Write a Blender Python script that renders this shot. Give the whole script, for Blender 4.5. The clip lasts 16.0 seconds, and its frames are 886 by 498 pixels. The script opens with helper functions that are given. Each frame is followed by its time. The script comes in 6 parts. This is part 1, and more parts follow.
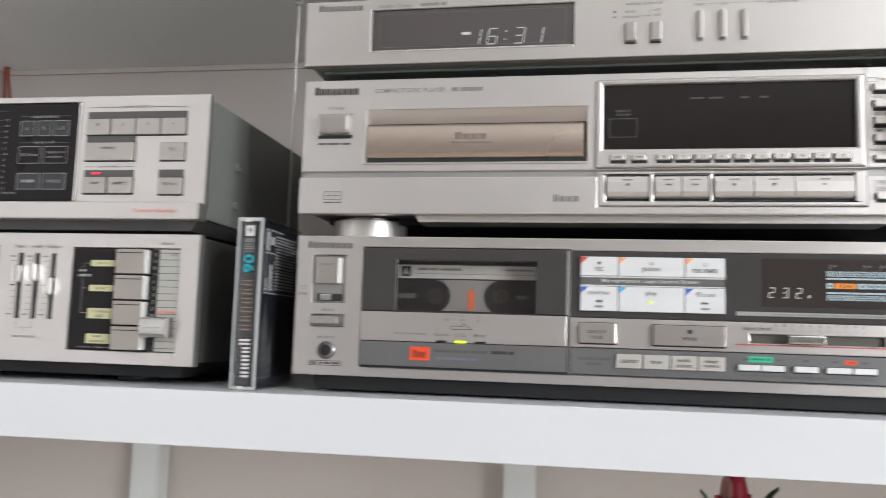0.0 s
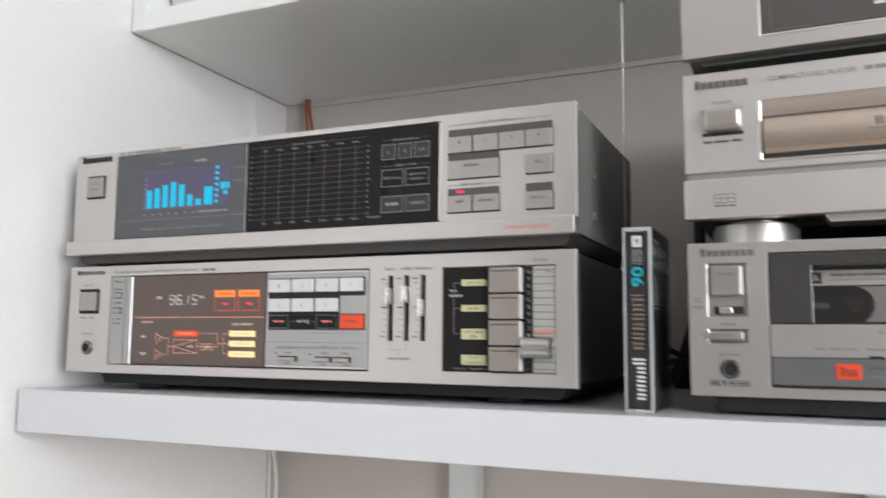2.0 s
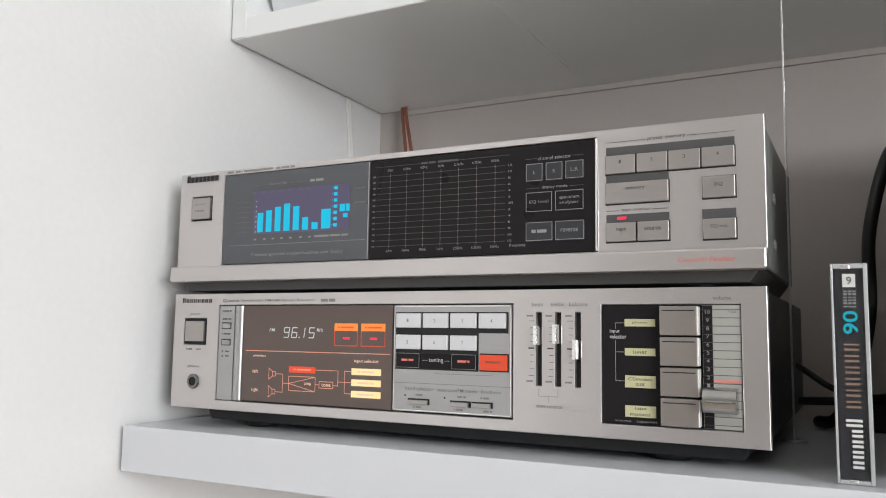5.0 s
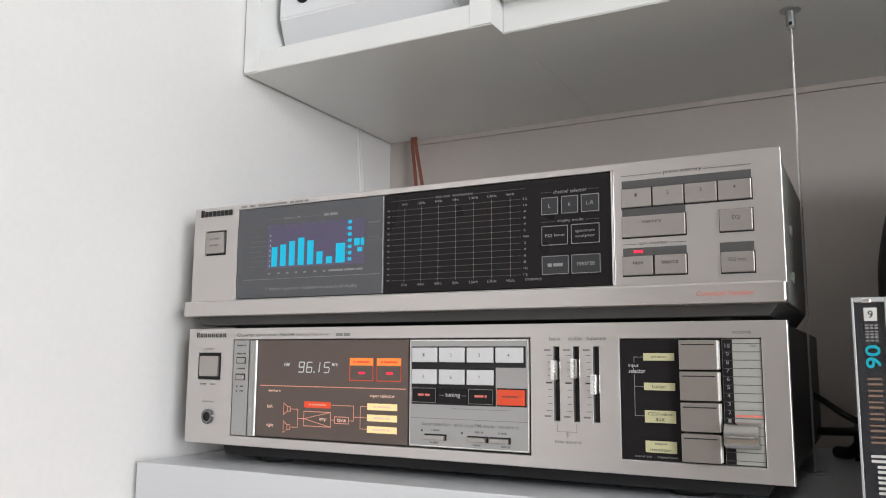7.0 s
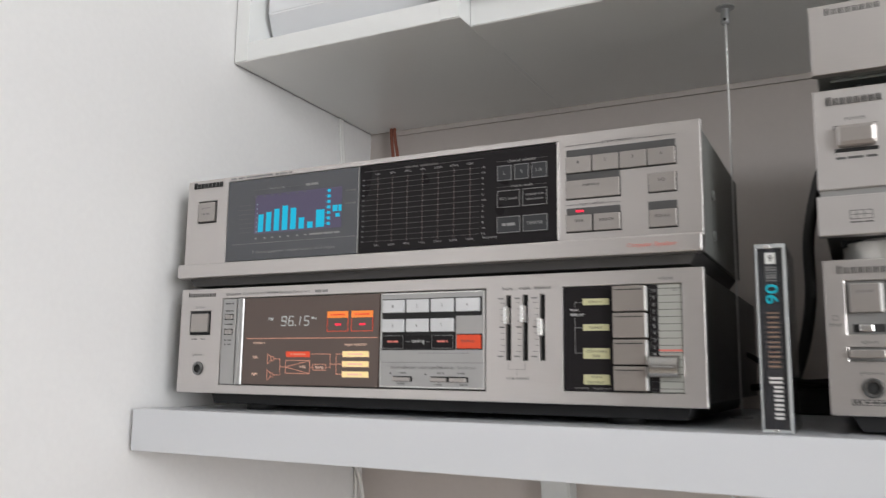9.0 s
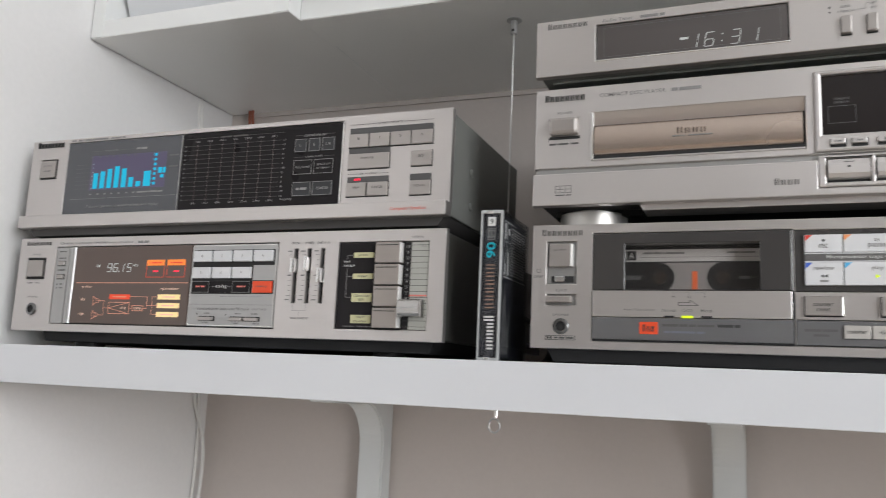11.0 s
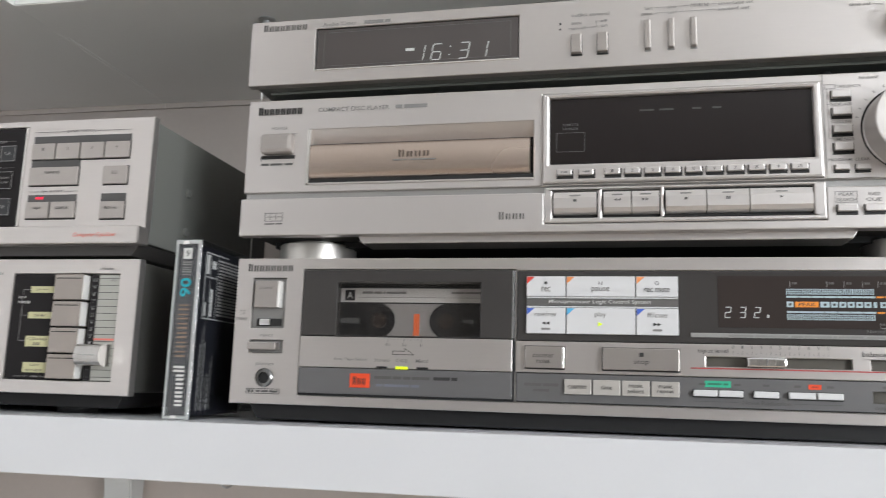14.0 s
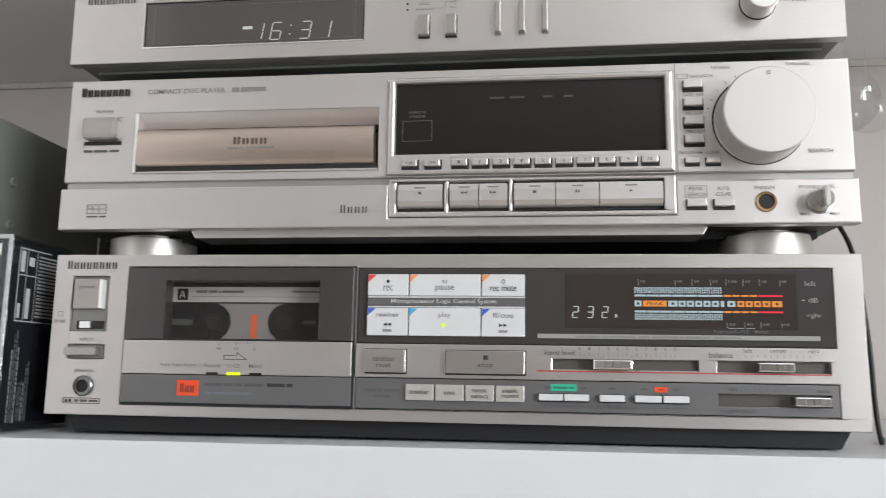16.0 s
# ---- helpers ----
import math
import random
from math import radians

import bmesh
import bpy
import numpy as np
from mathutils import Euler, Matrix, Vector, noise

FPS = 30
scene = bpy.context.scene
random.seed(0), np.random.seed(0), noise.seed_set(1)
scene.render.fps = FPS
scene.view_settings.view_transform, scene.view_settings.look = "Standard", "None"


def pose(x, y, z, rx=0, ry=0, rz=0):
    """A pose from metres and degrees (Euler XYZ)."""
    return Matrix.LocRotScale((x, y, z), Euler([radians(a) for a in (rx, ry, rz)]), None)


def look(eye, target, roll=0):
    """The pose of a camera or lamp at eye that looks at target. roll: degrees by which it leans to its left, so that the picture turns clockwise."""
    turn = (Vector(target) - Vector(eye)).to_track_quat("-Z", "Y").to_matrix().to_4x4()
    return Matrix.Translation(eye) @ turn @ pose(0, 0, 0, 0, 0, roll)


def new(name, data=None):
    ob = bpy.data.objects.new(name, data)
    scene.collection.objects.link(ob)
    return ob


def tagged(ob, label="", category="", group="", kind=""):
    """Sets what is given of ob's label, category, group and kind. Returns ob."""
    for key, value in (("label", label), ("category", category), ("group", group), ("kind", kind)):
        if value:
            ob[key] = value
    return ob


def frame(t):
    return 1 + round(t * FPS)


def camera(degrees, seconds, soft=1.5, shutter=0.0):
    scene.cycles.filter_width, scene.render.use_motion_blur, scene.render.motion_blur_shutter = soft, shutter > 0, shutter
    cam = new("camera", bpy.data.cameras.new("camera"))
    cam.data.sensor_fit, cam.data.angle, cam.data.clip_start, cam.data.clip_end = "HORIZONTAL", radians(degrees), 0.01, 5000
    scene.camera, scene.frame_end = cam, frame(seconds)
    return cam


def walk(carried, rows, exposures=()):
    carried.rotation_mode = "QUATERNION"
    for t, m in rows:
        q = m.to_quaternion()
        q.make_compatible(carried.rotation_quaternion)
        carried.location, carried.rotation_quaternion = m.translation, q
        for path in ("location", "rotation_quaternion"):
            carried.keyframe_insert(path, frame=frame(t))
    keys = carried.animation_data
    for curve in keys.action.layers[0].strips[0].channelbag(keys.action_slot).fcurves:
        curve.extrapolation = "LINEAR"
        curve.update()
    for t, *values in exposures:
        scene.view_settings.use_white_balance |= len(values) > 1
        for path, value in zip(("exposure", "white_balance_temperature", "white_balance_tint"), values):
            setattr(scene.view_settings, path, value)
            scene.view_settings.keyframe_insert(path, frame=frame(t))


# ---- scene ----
cam = camera(57.8, 16.0, soft=1.0, shutter=0.6)
LAMP_W = 70.0
PATH = [
    (0, (0.674, -0.487, 1.436), (0.339, 1.474, 1.644), 1.8),
    (0.5, (0.646, -0.491, 1.427), (0.19, 1.443, 1.651), 1.9),
    (1, (0.614, -0.488, 1.424), (0.039, 1.415, 1.639), 1.4),
    (1.5, (0.588, -0.481, 1.424), (-0.118, 1.379, 1.629), 1.0),
    (2, (0.555, -0.485, 1.439), (-0.252, 1.332, 1.66), 0.5),
    (2.5, (0.534, -0.476, 1.453), (-0.344, 1.306, 1.686), 0.5),
    (3, (0.519, -0.467, 1.452), (-0.38, 1.306, 1.682), 0.9),
    (3.5, (0.502, -0.461, 1.452), (-0.423, 1.298, 1.672), 1.1),
    (4, (0.49, -0.458, 1.456), (-0.437, 1.301, 1.666), 1.0),
    (6.5, (0.467, -0.461, 1.473), (-0.449, 1.3, 1.718), 0.7),
    (7, (0.469, -0.462, 1.473), (-0.462, 1.287, 1.745), 0.4),
    (7.5, (0.472, -0.464, 1.473), (-0.463, 1.279, 1.767), 0.5),
    (8, (0.47, -0.471, 1.465), (-0.47, 1.267, 1.774), 0.2),
    (10.5, (0.622, -0.553, 1.386), (-0.152, 1.268, 1.684), 2.5),
    (11, (0.645, -0.553, 1.385), (-0.078, 1.286, 1.697), 2.6),
    (11.5, (0.666, -0.542, 1.387), (-0.003, 1.316, 1.706), 2.5),
    (12, (0.681, -0.525, 1.387), (0.07, 1.351, 1.719), 2.6),
    (12.5, (0.693, -0.509, 1.388), (0.133, 1.376, 1.749), 3.0),
    (13, (0.704, -0.493, 1.403), (0.171, 1.406, 1.733), 2.5),
    (13.5, (0.714, -0.47, 1.414), (0.239, 1.445, 1.739), 2.1),
    (14, (0.721, -0.454, 1.422), (0.316, 1.476, 1.755), 1.7),
    (14.5, (0.736, -0.439, 1.427), (0.377, 1.499, 1.764), 1.2),
    (15, (0.745, -0.426, 1.43), (0.428, 1.521, 1.761), 1.0),
    (15.5, (0.755, -0.416, 1.427), (0.473, 1.536, 1.762), 0.9),
    (16, (0.764, -0.417, 1.433), (0.533, 1.546, 1.738), 0.9),
]
walk(cam, [(t, look(eye, target, roll)) for t, eye, target, roll in PATH], [(0.0, 0.13, 6400, 9), (1.5, 0.11, 6400, 9), (3.5, -0.05, 6400, 9), (6.5, 0.02, 6480, 10), (7.0, -0.05, 6480, 10), (7.5, -0.12, 6490, 10), (8.0, -0.16, 6500, 10), (10.5, -0.24, 6460, 10), (11.5, -0.12, 6460, 10), (12.5, -0.08, 6450, 10), (14.0, -0.05, 6420, 9), (16.0, -0.05, 6380, 9)])

# ---------- world, sun-less overcast daylight through the window ----------
world = bpy.data.worlds.new("overcast_sky")
scene.world = world
world.use_nodes = True
wn = world.node_tree.nodes
sky = wn.new("ShaderNodeTexSky")
sky.sky_type = "NISHITA"
sky.sun_disc = False
sky.sun_elevation, sky.sun_rotation = radians(35), radians(120)
wn["Background"].inputs["Strength"].default_value = 0.1
world.node_tree.links.new(sky.outputs["Color"], wn["Background"].inputs["Color"])

WALL_L, WALL_B, WALL_R, WALL_F = -0.030, 0.348, 2.4, -5.0   # the room's inner faces
FLOOR_Z, CEIL_Z = 0.0, 2.5
PIER_Y = -1.1                                                # where the white side wall is cut off, unseen, to dim reflections
WIN = (-2.2, -1.05, 1.2, 2.35)                                # window opening in the wall at WALL_R: y0, y1, z0, z1


def area_light(name, m, w, h, watts, colour):
    d = bpy.data.lights.new(name, "AREA")
    d.shape, d.size, d.size_y, d.energy, d.color = "RECTANGLE", w, h, watts, colour
    ob = new(name, d)
    ob.matrix_world = m
    return ob


# the sky's light, standing in the window's opening
area_light("window_daylight", look((WALL_R + 0.05, (WIN[0] + WIN[1]) / 2, (WIN[2] + WIN[3]) / 2), (0, (WIN[0] + WIN[1]) / 2, (WIN[2] + WIN[3]) / 2)),
           WIN[1] - WIN[0], WIN[3] - WIN[2], LAMP_W, (0.95, 0.975, 1.0))


# ---------- materials ----------
def principled(name, col, rough=0.5, metal=0.0, grain=0.0, scale=(400, 400, 400), bump=0.0, stain=0.0, spec=0.5):
    """A procedural surface: fine grain and broad soft variation of the base colour, roughness variation and fine relief."""
    m = bpy.data.materials.new(name)
    m.use_nodes = True
    nt = m.node_tree
    b = nt.nodes["Principled BSDF"]
    b.inputs["Roughness"].default_value = rough
    b.inputs["Metallic"].default_value = metal
    b.inputs["Specular IOR Level"].default_value = spec
    b.inputs["Base Color"].default_value = (*col, 1)
    if grain or bump or stain:
        tc = nt.nodes.new("ShaderNodeTexCoord")
        mp = nt.nodes.new("ShaderNodeMapping")
        mp.inputs["Scale"].default_value = scale
        nt.links.new(tc.outputs["Object"], mp.inputs["Vector"])
        fine = nt.nodes.new("ShaderNodeTexNoise")
        fine.inputs["Scale"].default_value, fine.inputs["Detail"].default_value = 1.0, 4.0
        nt.links.new(mp.outputs["Vector"], fine.inputs["Vector"])
        broad = nt.nodes.new("ShaderNodeTexNoise")
        broad.inputs["Scale"].default_value, broad.inputs["Detail"].default_value = 9.0, 3.0
        nt.links.new(tc.outputs["Object"], broad.inputs["Vector"])
        mix = nt.nodes.new("ShaderNodeMath")
        mix.operation = "MULTIPLY_ADD"
        mix.inputs[1].default_value = grain * 2
        nt.links.new(fine.outputs["Fac"], mix.inputs[0])
        add = nt.nodes.new("ShaderNodeMath")
        add.operation = "MULTIPLY_ADD"
        add.inputs[1].default_value = stain * 2
        add.inputs[2].default_value = 1 - grain - stain
        nt.links.new(broad.outputs["Fac"], add.inputs[0])
        nt.links.new(add.outputs[0], mix.inputs[2])
        vm = nt.nodes.new("ShaderNodeVectorMath")
        vm.operation = "SCALE"
        vm.inputs[0].default_value = col
        nt.links.new(mix.outputs[0], vm.inputs["Scale"])
        nt.links.new(vm.outputs[0], b.inputs["Base Color"])
        rr = nt.nodes.new("ShaderNodeMath")
        rr.operation = "MULTIPLY_ADD"
        rr.inputs[1].default_value, rr.inputs[2].default_value = 0.16, max(rough - 0.08, 0.02)
        nt.links.new(broad.outputs["Fac"], rr.inputs[0])
        nt.links.new(rr.outputs[0], b.inputs["Roughness"])
        if bump:
            bp = nt.nodes.new("ShaderNodeBump")
            bp.inputs["Strength"].default_value, bp.inputs["Distance"].default_value = bump, 0.0003
            nt.links.new(fine.outputs["Fac"], bp.inputs["Height"])
            nt.links.new(bp.outputs["Normal"], b.inputs["Normal"])
    return m


def glowing(name, col, strength, base=(0.02, 0.02, 0.02)):
    m = principled(name, base, 0.4, spec=0.12)
    b = m.node_tree.nodes["Principled BSDF"]
    b.inputs["Emission Color"].default_value = (*col, 1)
    b.inputs["Emission Strength"].default_value = strength
    return m


def clear(name, tint, gloss=0.1, rough=0.03):
    """A thin clear pane: what is behind shows through, tinted, under a reflection."""
    m = bpy.data.materials.new(name)
    m.use_nodes = True
    nt = m.node_tree
    nt.nodes.remove(nt.nodes["Principled BSDF"])
    tr, gl, mx = nt.nodes.new("ShaderNodeBsdfTransparent"), nt.nodes.new("ShaderNodeBsdfGlossy"), nt.nodes.new("ShaderNodeMixShader")
    lw = nt.nodes.new("ShaderNodeLayerWeight")
    lw.inputs["Blend"].default_value = 0.5
    pw = nt.nodes.new("ShaderNodeMath")
    pw.operation = "POWER"
    pw.inputs[1].default_value = 4.0
    nt.links.new(lw.outputs["Facing"], pw.inputs[0])
    fr = nt.nodes.new("ShaderNodeMath")
    fr.operation = "MULTIPLY_ADD"
    fr.inputs[1].default_value, fr.inputs[2].default_value = 0.6, 0.15 * gloss
    nt.links.new(pw.outputs[0], fr.inputs[0])
    tr.inputs["Color"].default_value = (*tint, 1)
    gl.inputs["Roughness"].default_value = rough
    nt.links.new(fr.outputs[0], mx.inputs[0])
    nt.links.new(tr.outputs[0], mx.inputs[1])
    nt.links.new(gl.outputs[0], mx.inputs[2])
    nt.links.new(mx.outputs[0], nt.nodes["Material Output"].inputs["Surface"])
    return m


BRUSH = (60, 900, 900)
SILVER = principled("silver_anodised", (0.585, 0.555, 0.54), 0.33, 0.84, 0.025, BRUSH, 0.08, 0.02)
SILVER_CD = principled("silver_lacquer", (0.6, 0.572, 0.56), 0.39, 0.78, 0.012, (700, 700, 700), 0.03, 0.02)
SILVER_BTN = principled("silver_button", (0.42, 0.39, 0.37), 0.35, 0.8, 0.03, BRUSH, 0.06, 0.03)
# the anodised silver in a darker, slightly rougher tone
SILVER_DARK = principled("darker_silver_panel", (0.42, 0.415, 0.41), 0.38, 0.75, 0.03, BRUSH, 0.06, 0.02)
BRIGHT = principled("bright_edge_metal", (0.85, 0.84, 0.82), 0.22, 0.9, 0.02, BRUSH, 0.0, 0.02)
CHAMPAGNE = principled("champagne_flap", (0.57, 0.475, 0.415), 0.25, 0.9, 0.02, BRUSH, 0.04, 0.02)
KNOB_GREY = principled("grey_knob_metal", (0.5, 0.49, 0.475), 0.2, 0.95, 0.03, BRUSH, 0.0, 0.03)
CHROME = principled("chrome", (0.8, 0.8, 0.8), 0.14, 1.0, 0.02, BRUSH, 0.0, 0.02)
TURNED = principled("turned_aluminium", (0.72, 0.7, 0.67), 0.42, 0.88, 0.04, (20, 20, 2500), 0.1, 0.02)
CASE_GREY = principled("grey_steel_cover", (0.235, 0.24, 0.225), 0.45, 0.35, 0.05, (900, 900, 900), 0.15, 0.05)
CASE_DARK = principled("dark_steel_cover", (0.055, 0.052, 0.05), 0.5, 0.2, 0.06, (900, 900, 900), 0.2, 0.05)
CASE_MID = principled("charcoal_steel_cover", (0.125, 0.123, 0.114), 0.42, 0.3, 0.05, (900, 900, 900), 0.15, 0.06)
# near-white edge colour that stands in for the window's highlight
SIDE_GLINT = principled("painted_side_glint", (0.86, 0.85, 0.83), 0.42, 0.3, 0.02, BRUSH, 0.0, 0.02)
CASE_GREEN = principled("zinc_chassis", (0.2, 0.215, 0.2), 0.38, 0.5, 0.05, (300, 300, 300), 0.08, 0.1)
BLACK = principled("black_plastic", (0.016, 0.016, 0.017), 0.5, 0.0, 0.1, (900, 900, 900), 0.1, 0.08, 0.25)
BLACK_FLAT = principled("matt_black", (0.012, 0.012, 0.012), 0.7, 0.0, 0.1, (500, 500, 500), 0.05, 0.05)
PANEL_BLACK = principled("black_panel", (0.014, 0.012, 0.013), 0.3, 0.0, 0.04, (600, 600, 600), 0.0, 0.05, 0.14)
SMOKE = principled("smoked_display", (0.066, 0.058, 0.056), 0.14, 0.0, 0.02, (90, 90, 90), 0.0, 0.06, 0.7)
# warm tint stands in for the haze of the orange lamps behind
SMOKE_HAZE = principled("smoked_lamp_haze_display", (0.098, 0.068, 0.057), 0.14, 0.0, 0.02, (90, 90, 90), 0.0, 0.06, 0.6)
SMOKE_GREY = principled("smoked_grey_display", (0.075, 0.078, 0.086), 0.16, 0.0, 0.02, (90, 90, 90), 0.0, 0.06, 0.6)
SMOKE_CD = principled("black_display", (0.014, 0.011, 0.011), 0.1, 0.0, 0.05, (60, 60, 60), 0.0, 0.1, 0.35)
METER_BROWN = principled("brownish_meter_field", (0.036, 0.028, 0.026), 0.16, 0.0, 0.03, (60, 60, 60), 0.0, 0.08, 0.5)
SMOKE_DECK = principled("dark_door_acrylic", (0.044, 0.041, 0.04), 0.2, 0.0, 0.03, (90, 90, 90), 0.0, 0.05, 0.6)
PURPLE = glowing("display_glow", (0.16, 0.13, 0.24), 0.35, (0.06, 0.055, 0.075))
GREY_STRIP = principled("blue_grey_strip", (0.145, 0.143, 0.145), 0.4, 0.35, 0.03, BRUSH, 0.05, 0.03)
GREY_RECESS = principled("grey_recess", (0.22, 0.215, 0.21), 0.5, 0.2, 0.04, (600, 600, 600), 0.05, 0.03)
WHITE_KEY = principled("white_key", (0.6, 0.6, 0.61), 0.38, 0.0, 0.015, (600, 600, 600), 0.03, 0.02)
TAG_YELLOW = principled("yellowish_tag", (0.52, 0.5, 0.29), 0.5, 0.0, 0.03, (600, 600, 600), 0.0, 0.03)
RED_KEY = principled("orange_red_key", (0.72, 0.07, 0.02), 0.4, 0.0, 0.03, (600, 600, 600), 0.0, 0.03)
RED_PRINT = principled("red_print", (0.62, 0.05, 0.03), 0.5)
PINK_PRINT = principled("pink_red_print", (0.72, 0.2, 0.16), 0.5)
BRIGHT_KEY = principled("bright_satin_key", (0.66, 0.66, 0.665), 0.42, 0.25, 0.03, BRUSH, 0.03, 0.02)
GREEN_PRINT = principled("green_print", (0.03, 0.42, 0.25), 0.5)
ORANGE_PRINT = principled("orange_print", (0.75, 0.28, 0.1), 0.5)
BLUE_PRINT = principled("blue_print", (0.05, 0.12, 0.5), 0.5)
SKY_PRINT = principled("light_blue_print", (0.08, 0.38, 0.65), 0.5)
INK = principled("black_print", (0.03, 0.03, 0.03), 0.5)
INK_GREY = principled("grey_print", (0.09, 0.088, 0.085), 0.5)
INK_SOFT = principled("light_grey_print", (0.21, 0.205, 0.2), 0.5)
WHITE_PRINT = principled("white_print", (0.6, 0.6, 0.58), 0.5)
DIM_PRINT = principled("dim_white_print", (0.26, 0.255, 0.25), 0.5)
LINE_PRINT = principled("grid_line_print", (0.085, 0.08, 0.077), 0.5)
FAINT_PRINT = principled("faint_print", (0.11, 0.11, 0.11), 0.5)
BROWN_PRINT = principled("bronze_print", (0.24, 0.16, 0.115), 0.4)
CYAN_PRINT = principled("cyan_print", (0.0, 0.36, 0.45), 0.4)
LABEL_GREY = principled("paper_label", (0.6, 0.59, 0.575), 0.6, 0.0, 0.04, (500, 500, 500), 0.0, 0.04)
CARD = principled("dark_card", (0.02, 0.021, 0.028), 0.35, 0.0, 0.05, (300, 300, 300), 0.0, 0.08)
GLOW_CYAN = glowing("cyan_segment", (0.0, 0.62, 0.92), 0.85)
GLOW_WHITE = glowing("white_segment", (0.9, 0.93, 0.9), 0.62)
GLOW_PALE = glowing("pale_blue_segment", (0.6, 0.74, 0.8), 0.72)
GLOW_ORANGE = glowing("orange_lamp_field", (1.0, 0.27, 0.05), 1.1)
GLOW_RED = glowing("red_lamp_field", (1.0, 0.09, 0.03), 0.85)
GLOW_CRIMSON = glowing("red_segment", (1.0, 0.03, 0.06), 0.8)
GLOW_YELLOW = glowing("warm_yellow_field", (1.0, 0.74, 0.36), 1.15)
GLOW_LINE = glowing("warm_line", (1.0, 0.42, 0.28), 0.8)
GLOW_TEXT = glowing("warm_lettering", (1.0, 0.66, 0.5), 0.95)
GLOW_AMBER = glowing("amber_segment", (1.0, 0.34, 0.04), 0.8)
LED_RED = glowing("red_led", (1.0, 0.02, 0.06), 1.6)
LED_GREEN = glowing("yellow_green_led", (0.8, 1.0, 0.02), 1.1)
TAPE_ORANGE = glowing("orange_tape_window", (0.8, 0.14, 0.04), 0.38, (0.4, 0.1, 0.04))

WHITE_LAM = principled("white_laminate", (0.62, 0.628, 0.65), 0.34, 0.0, 0.012, (500, 500, 500), 0.0, 0.015)
WHITE_CAB = principled("white_cabinet_foil", (0.76, 0.765, 0.755), 0.38, 0.0, 0.012, (500, 500, 500), 0.05, 0.02)
# white foil made paler than the cupboard's, standing in for bounced light
PALE_UNDER = principled("bounce_lit_underside", (0.87, 0.86, 0.84), 0.35, 0.0, 0.02, (400, 400, 400), 0.05, 0.03)
WALL_WHITE = principled("white_wall_paint", (0.77, 0.76, 0.755), 0.75, 0.0, 0.03, (180, 180, 180), 0.5, 0.025)
WALL_TAUPE = principled("warm_grey_wall_paint", (0.54, 0.49, 0.46), 0.75, 0.0, 0.03, (180, 180, 180), 0.5, 0.03)
# grey of the unseen walls, set to dim what the metal plates reflect
WALL_UNSEEN = principled("unseen_wall_grey", (0.58, 0.56, 0.54), 0.75, 0.0, 0.03, (180, 180, 180), 0.5, 0.03)
BRACKET_PAINT = principled("painted_bracket", (0.66, 0.68, 0.68), 0.4, 0.0, 0.015, (400, 400, 400), 0.04, 0.02)
FLOOR_WOOD = principled("pale_oak_floor", (0.47, 0.39, 0.31), 0.4, 0.0, 0.15, (6, 60, 60), 0.1, 0.12)
CEIL_PAINT = principled("ceiling_paint", (0.82, 0.82, 0.81), 0.8, 0.0, 0.02, (150, 150, 150), 0.3, 0.02)
SPEAKER_WHITE = principled("white_speaker_lacquer", (0.74, 0.75, 0.77), 0.35, 0.0, 0.01, (500, 500, 500), 0.03, 0.02)
SPEAKER_CONE = principled("grey_speaker_cone", (0.3, 0.31, 0.32), 0.5, 0.1, 0.05, (700, 700, 700), 0.1, 0.04)
COPPER = principled("copper_speaker_wire", (0.33, 0.12, 0.08), 0.35, 0.4, 0.08, (300, 300, 2000), 0.1, 0.05)
RUBBER = principled("black_cable_rubber", (0.018, 0.017, 0.017), 0.45, 0.0, 0.1, (500, 500, 500), 0.1, 0.05)
WHITE_CABLE = principled("white_cable", (0.7, 0.69, 0.67), 0.45, 0.0, 0.03, (400, 400, 400), 0.05, 0.04)
STEEL_WIRE = principled("steel_wire", (0.62, 0.62, 0.61), 0.3, 0.8, 0.2, (900, 900, 900), 0.3, 0.05)
ZINC = principled("zinc_fitting", (0.5, 0.51, 0.52), 0.3, 0.9, 0.08, (600, 600, 600), 0.1, 0.1)
PETAL = principled("red_petal", (0.42, 0.012, 0.035), 0.5, 0.0, 0.15, (160, 160, 160), 0.15, 0.12)
PETAL_PALE = principled("pale_petal", (0.45, 0.22, 0.2), 0.5, 0.0, 0.1, (160, 160, 160), 0.1, 0.1)
LEAF = principled("green_leaf", (0.05, 0.09, 0.04), 0.5, 0.0, 0.2, (120, 120, 120), 0.2, 0.15)
CERAMIC = principled("white_ceramic", (0.7, 0.69, 0.67), 0.25, 0.0, 0.02, (200, 200, 200), 0.05, 0.03)
GLASS_CLEAR = clear("clear_glass", (0.97, 0.975, 0.975), 0.4)
CASE_CLEAR = clear("clear_polystyrene", (0.95, 0.955, 0.96), 0.3, 0.06)
PANE_SMOKED = clear("smoked_window_pane", (0.93, 0.92, 0.915), 0.2, 0.05)


# ---------- builders: local millimetres x (right), y (depth, front face 0), z (up) ----------
def part(name, bm, mat, parent, label=""):
    me = bpy.data.meshes.new(name)
    bm.to_mesh(me)
    bm.free()
    me.materials.append(mat)
    ob = new(name, me)
    ob.parent = parent
    if label:
        ob["label"] = label
    return ob


def thing(name, loc, label, category, group="", kind=""):
    ob = new(name)
    ob.empty_display_size = 0.05
    ob.location = loc
    return tagged(ob, label, category, group, kind)


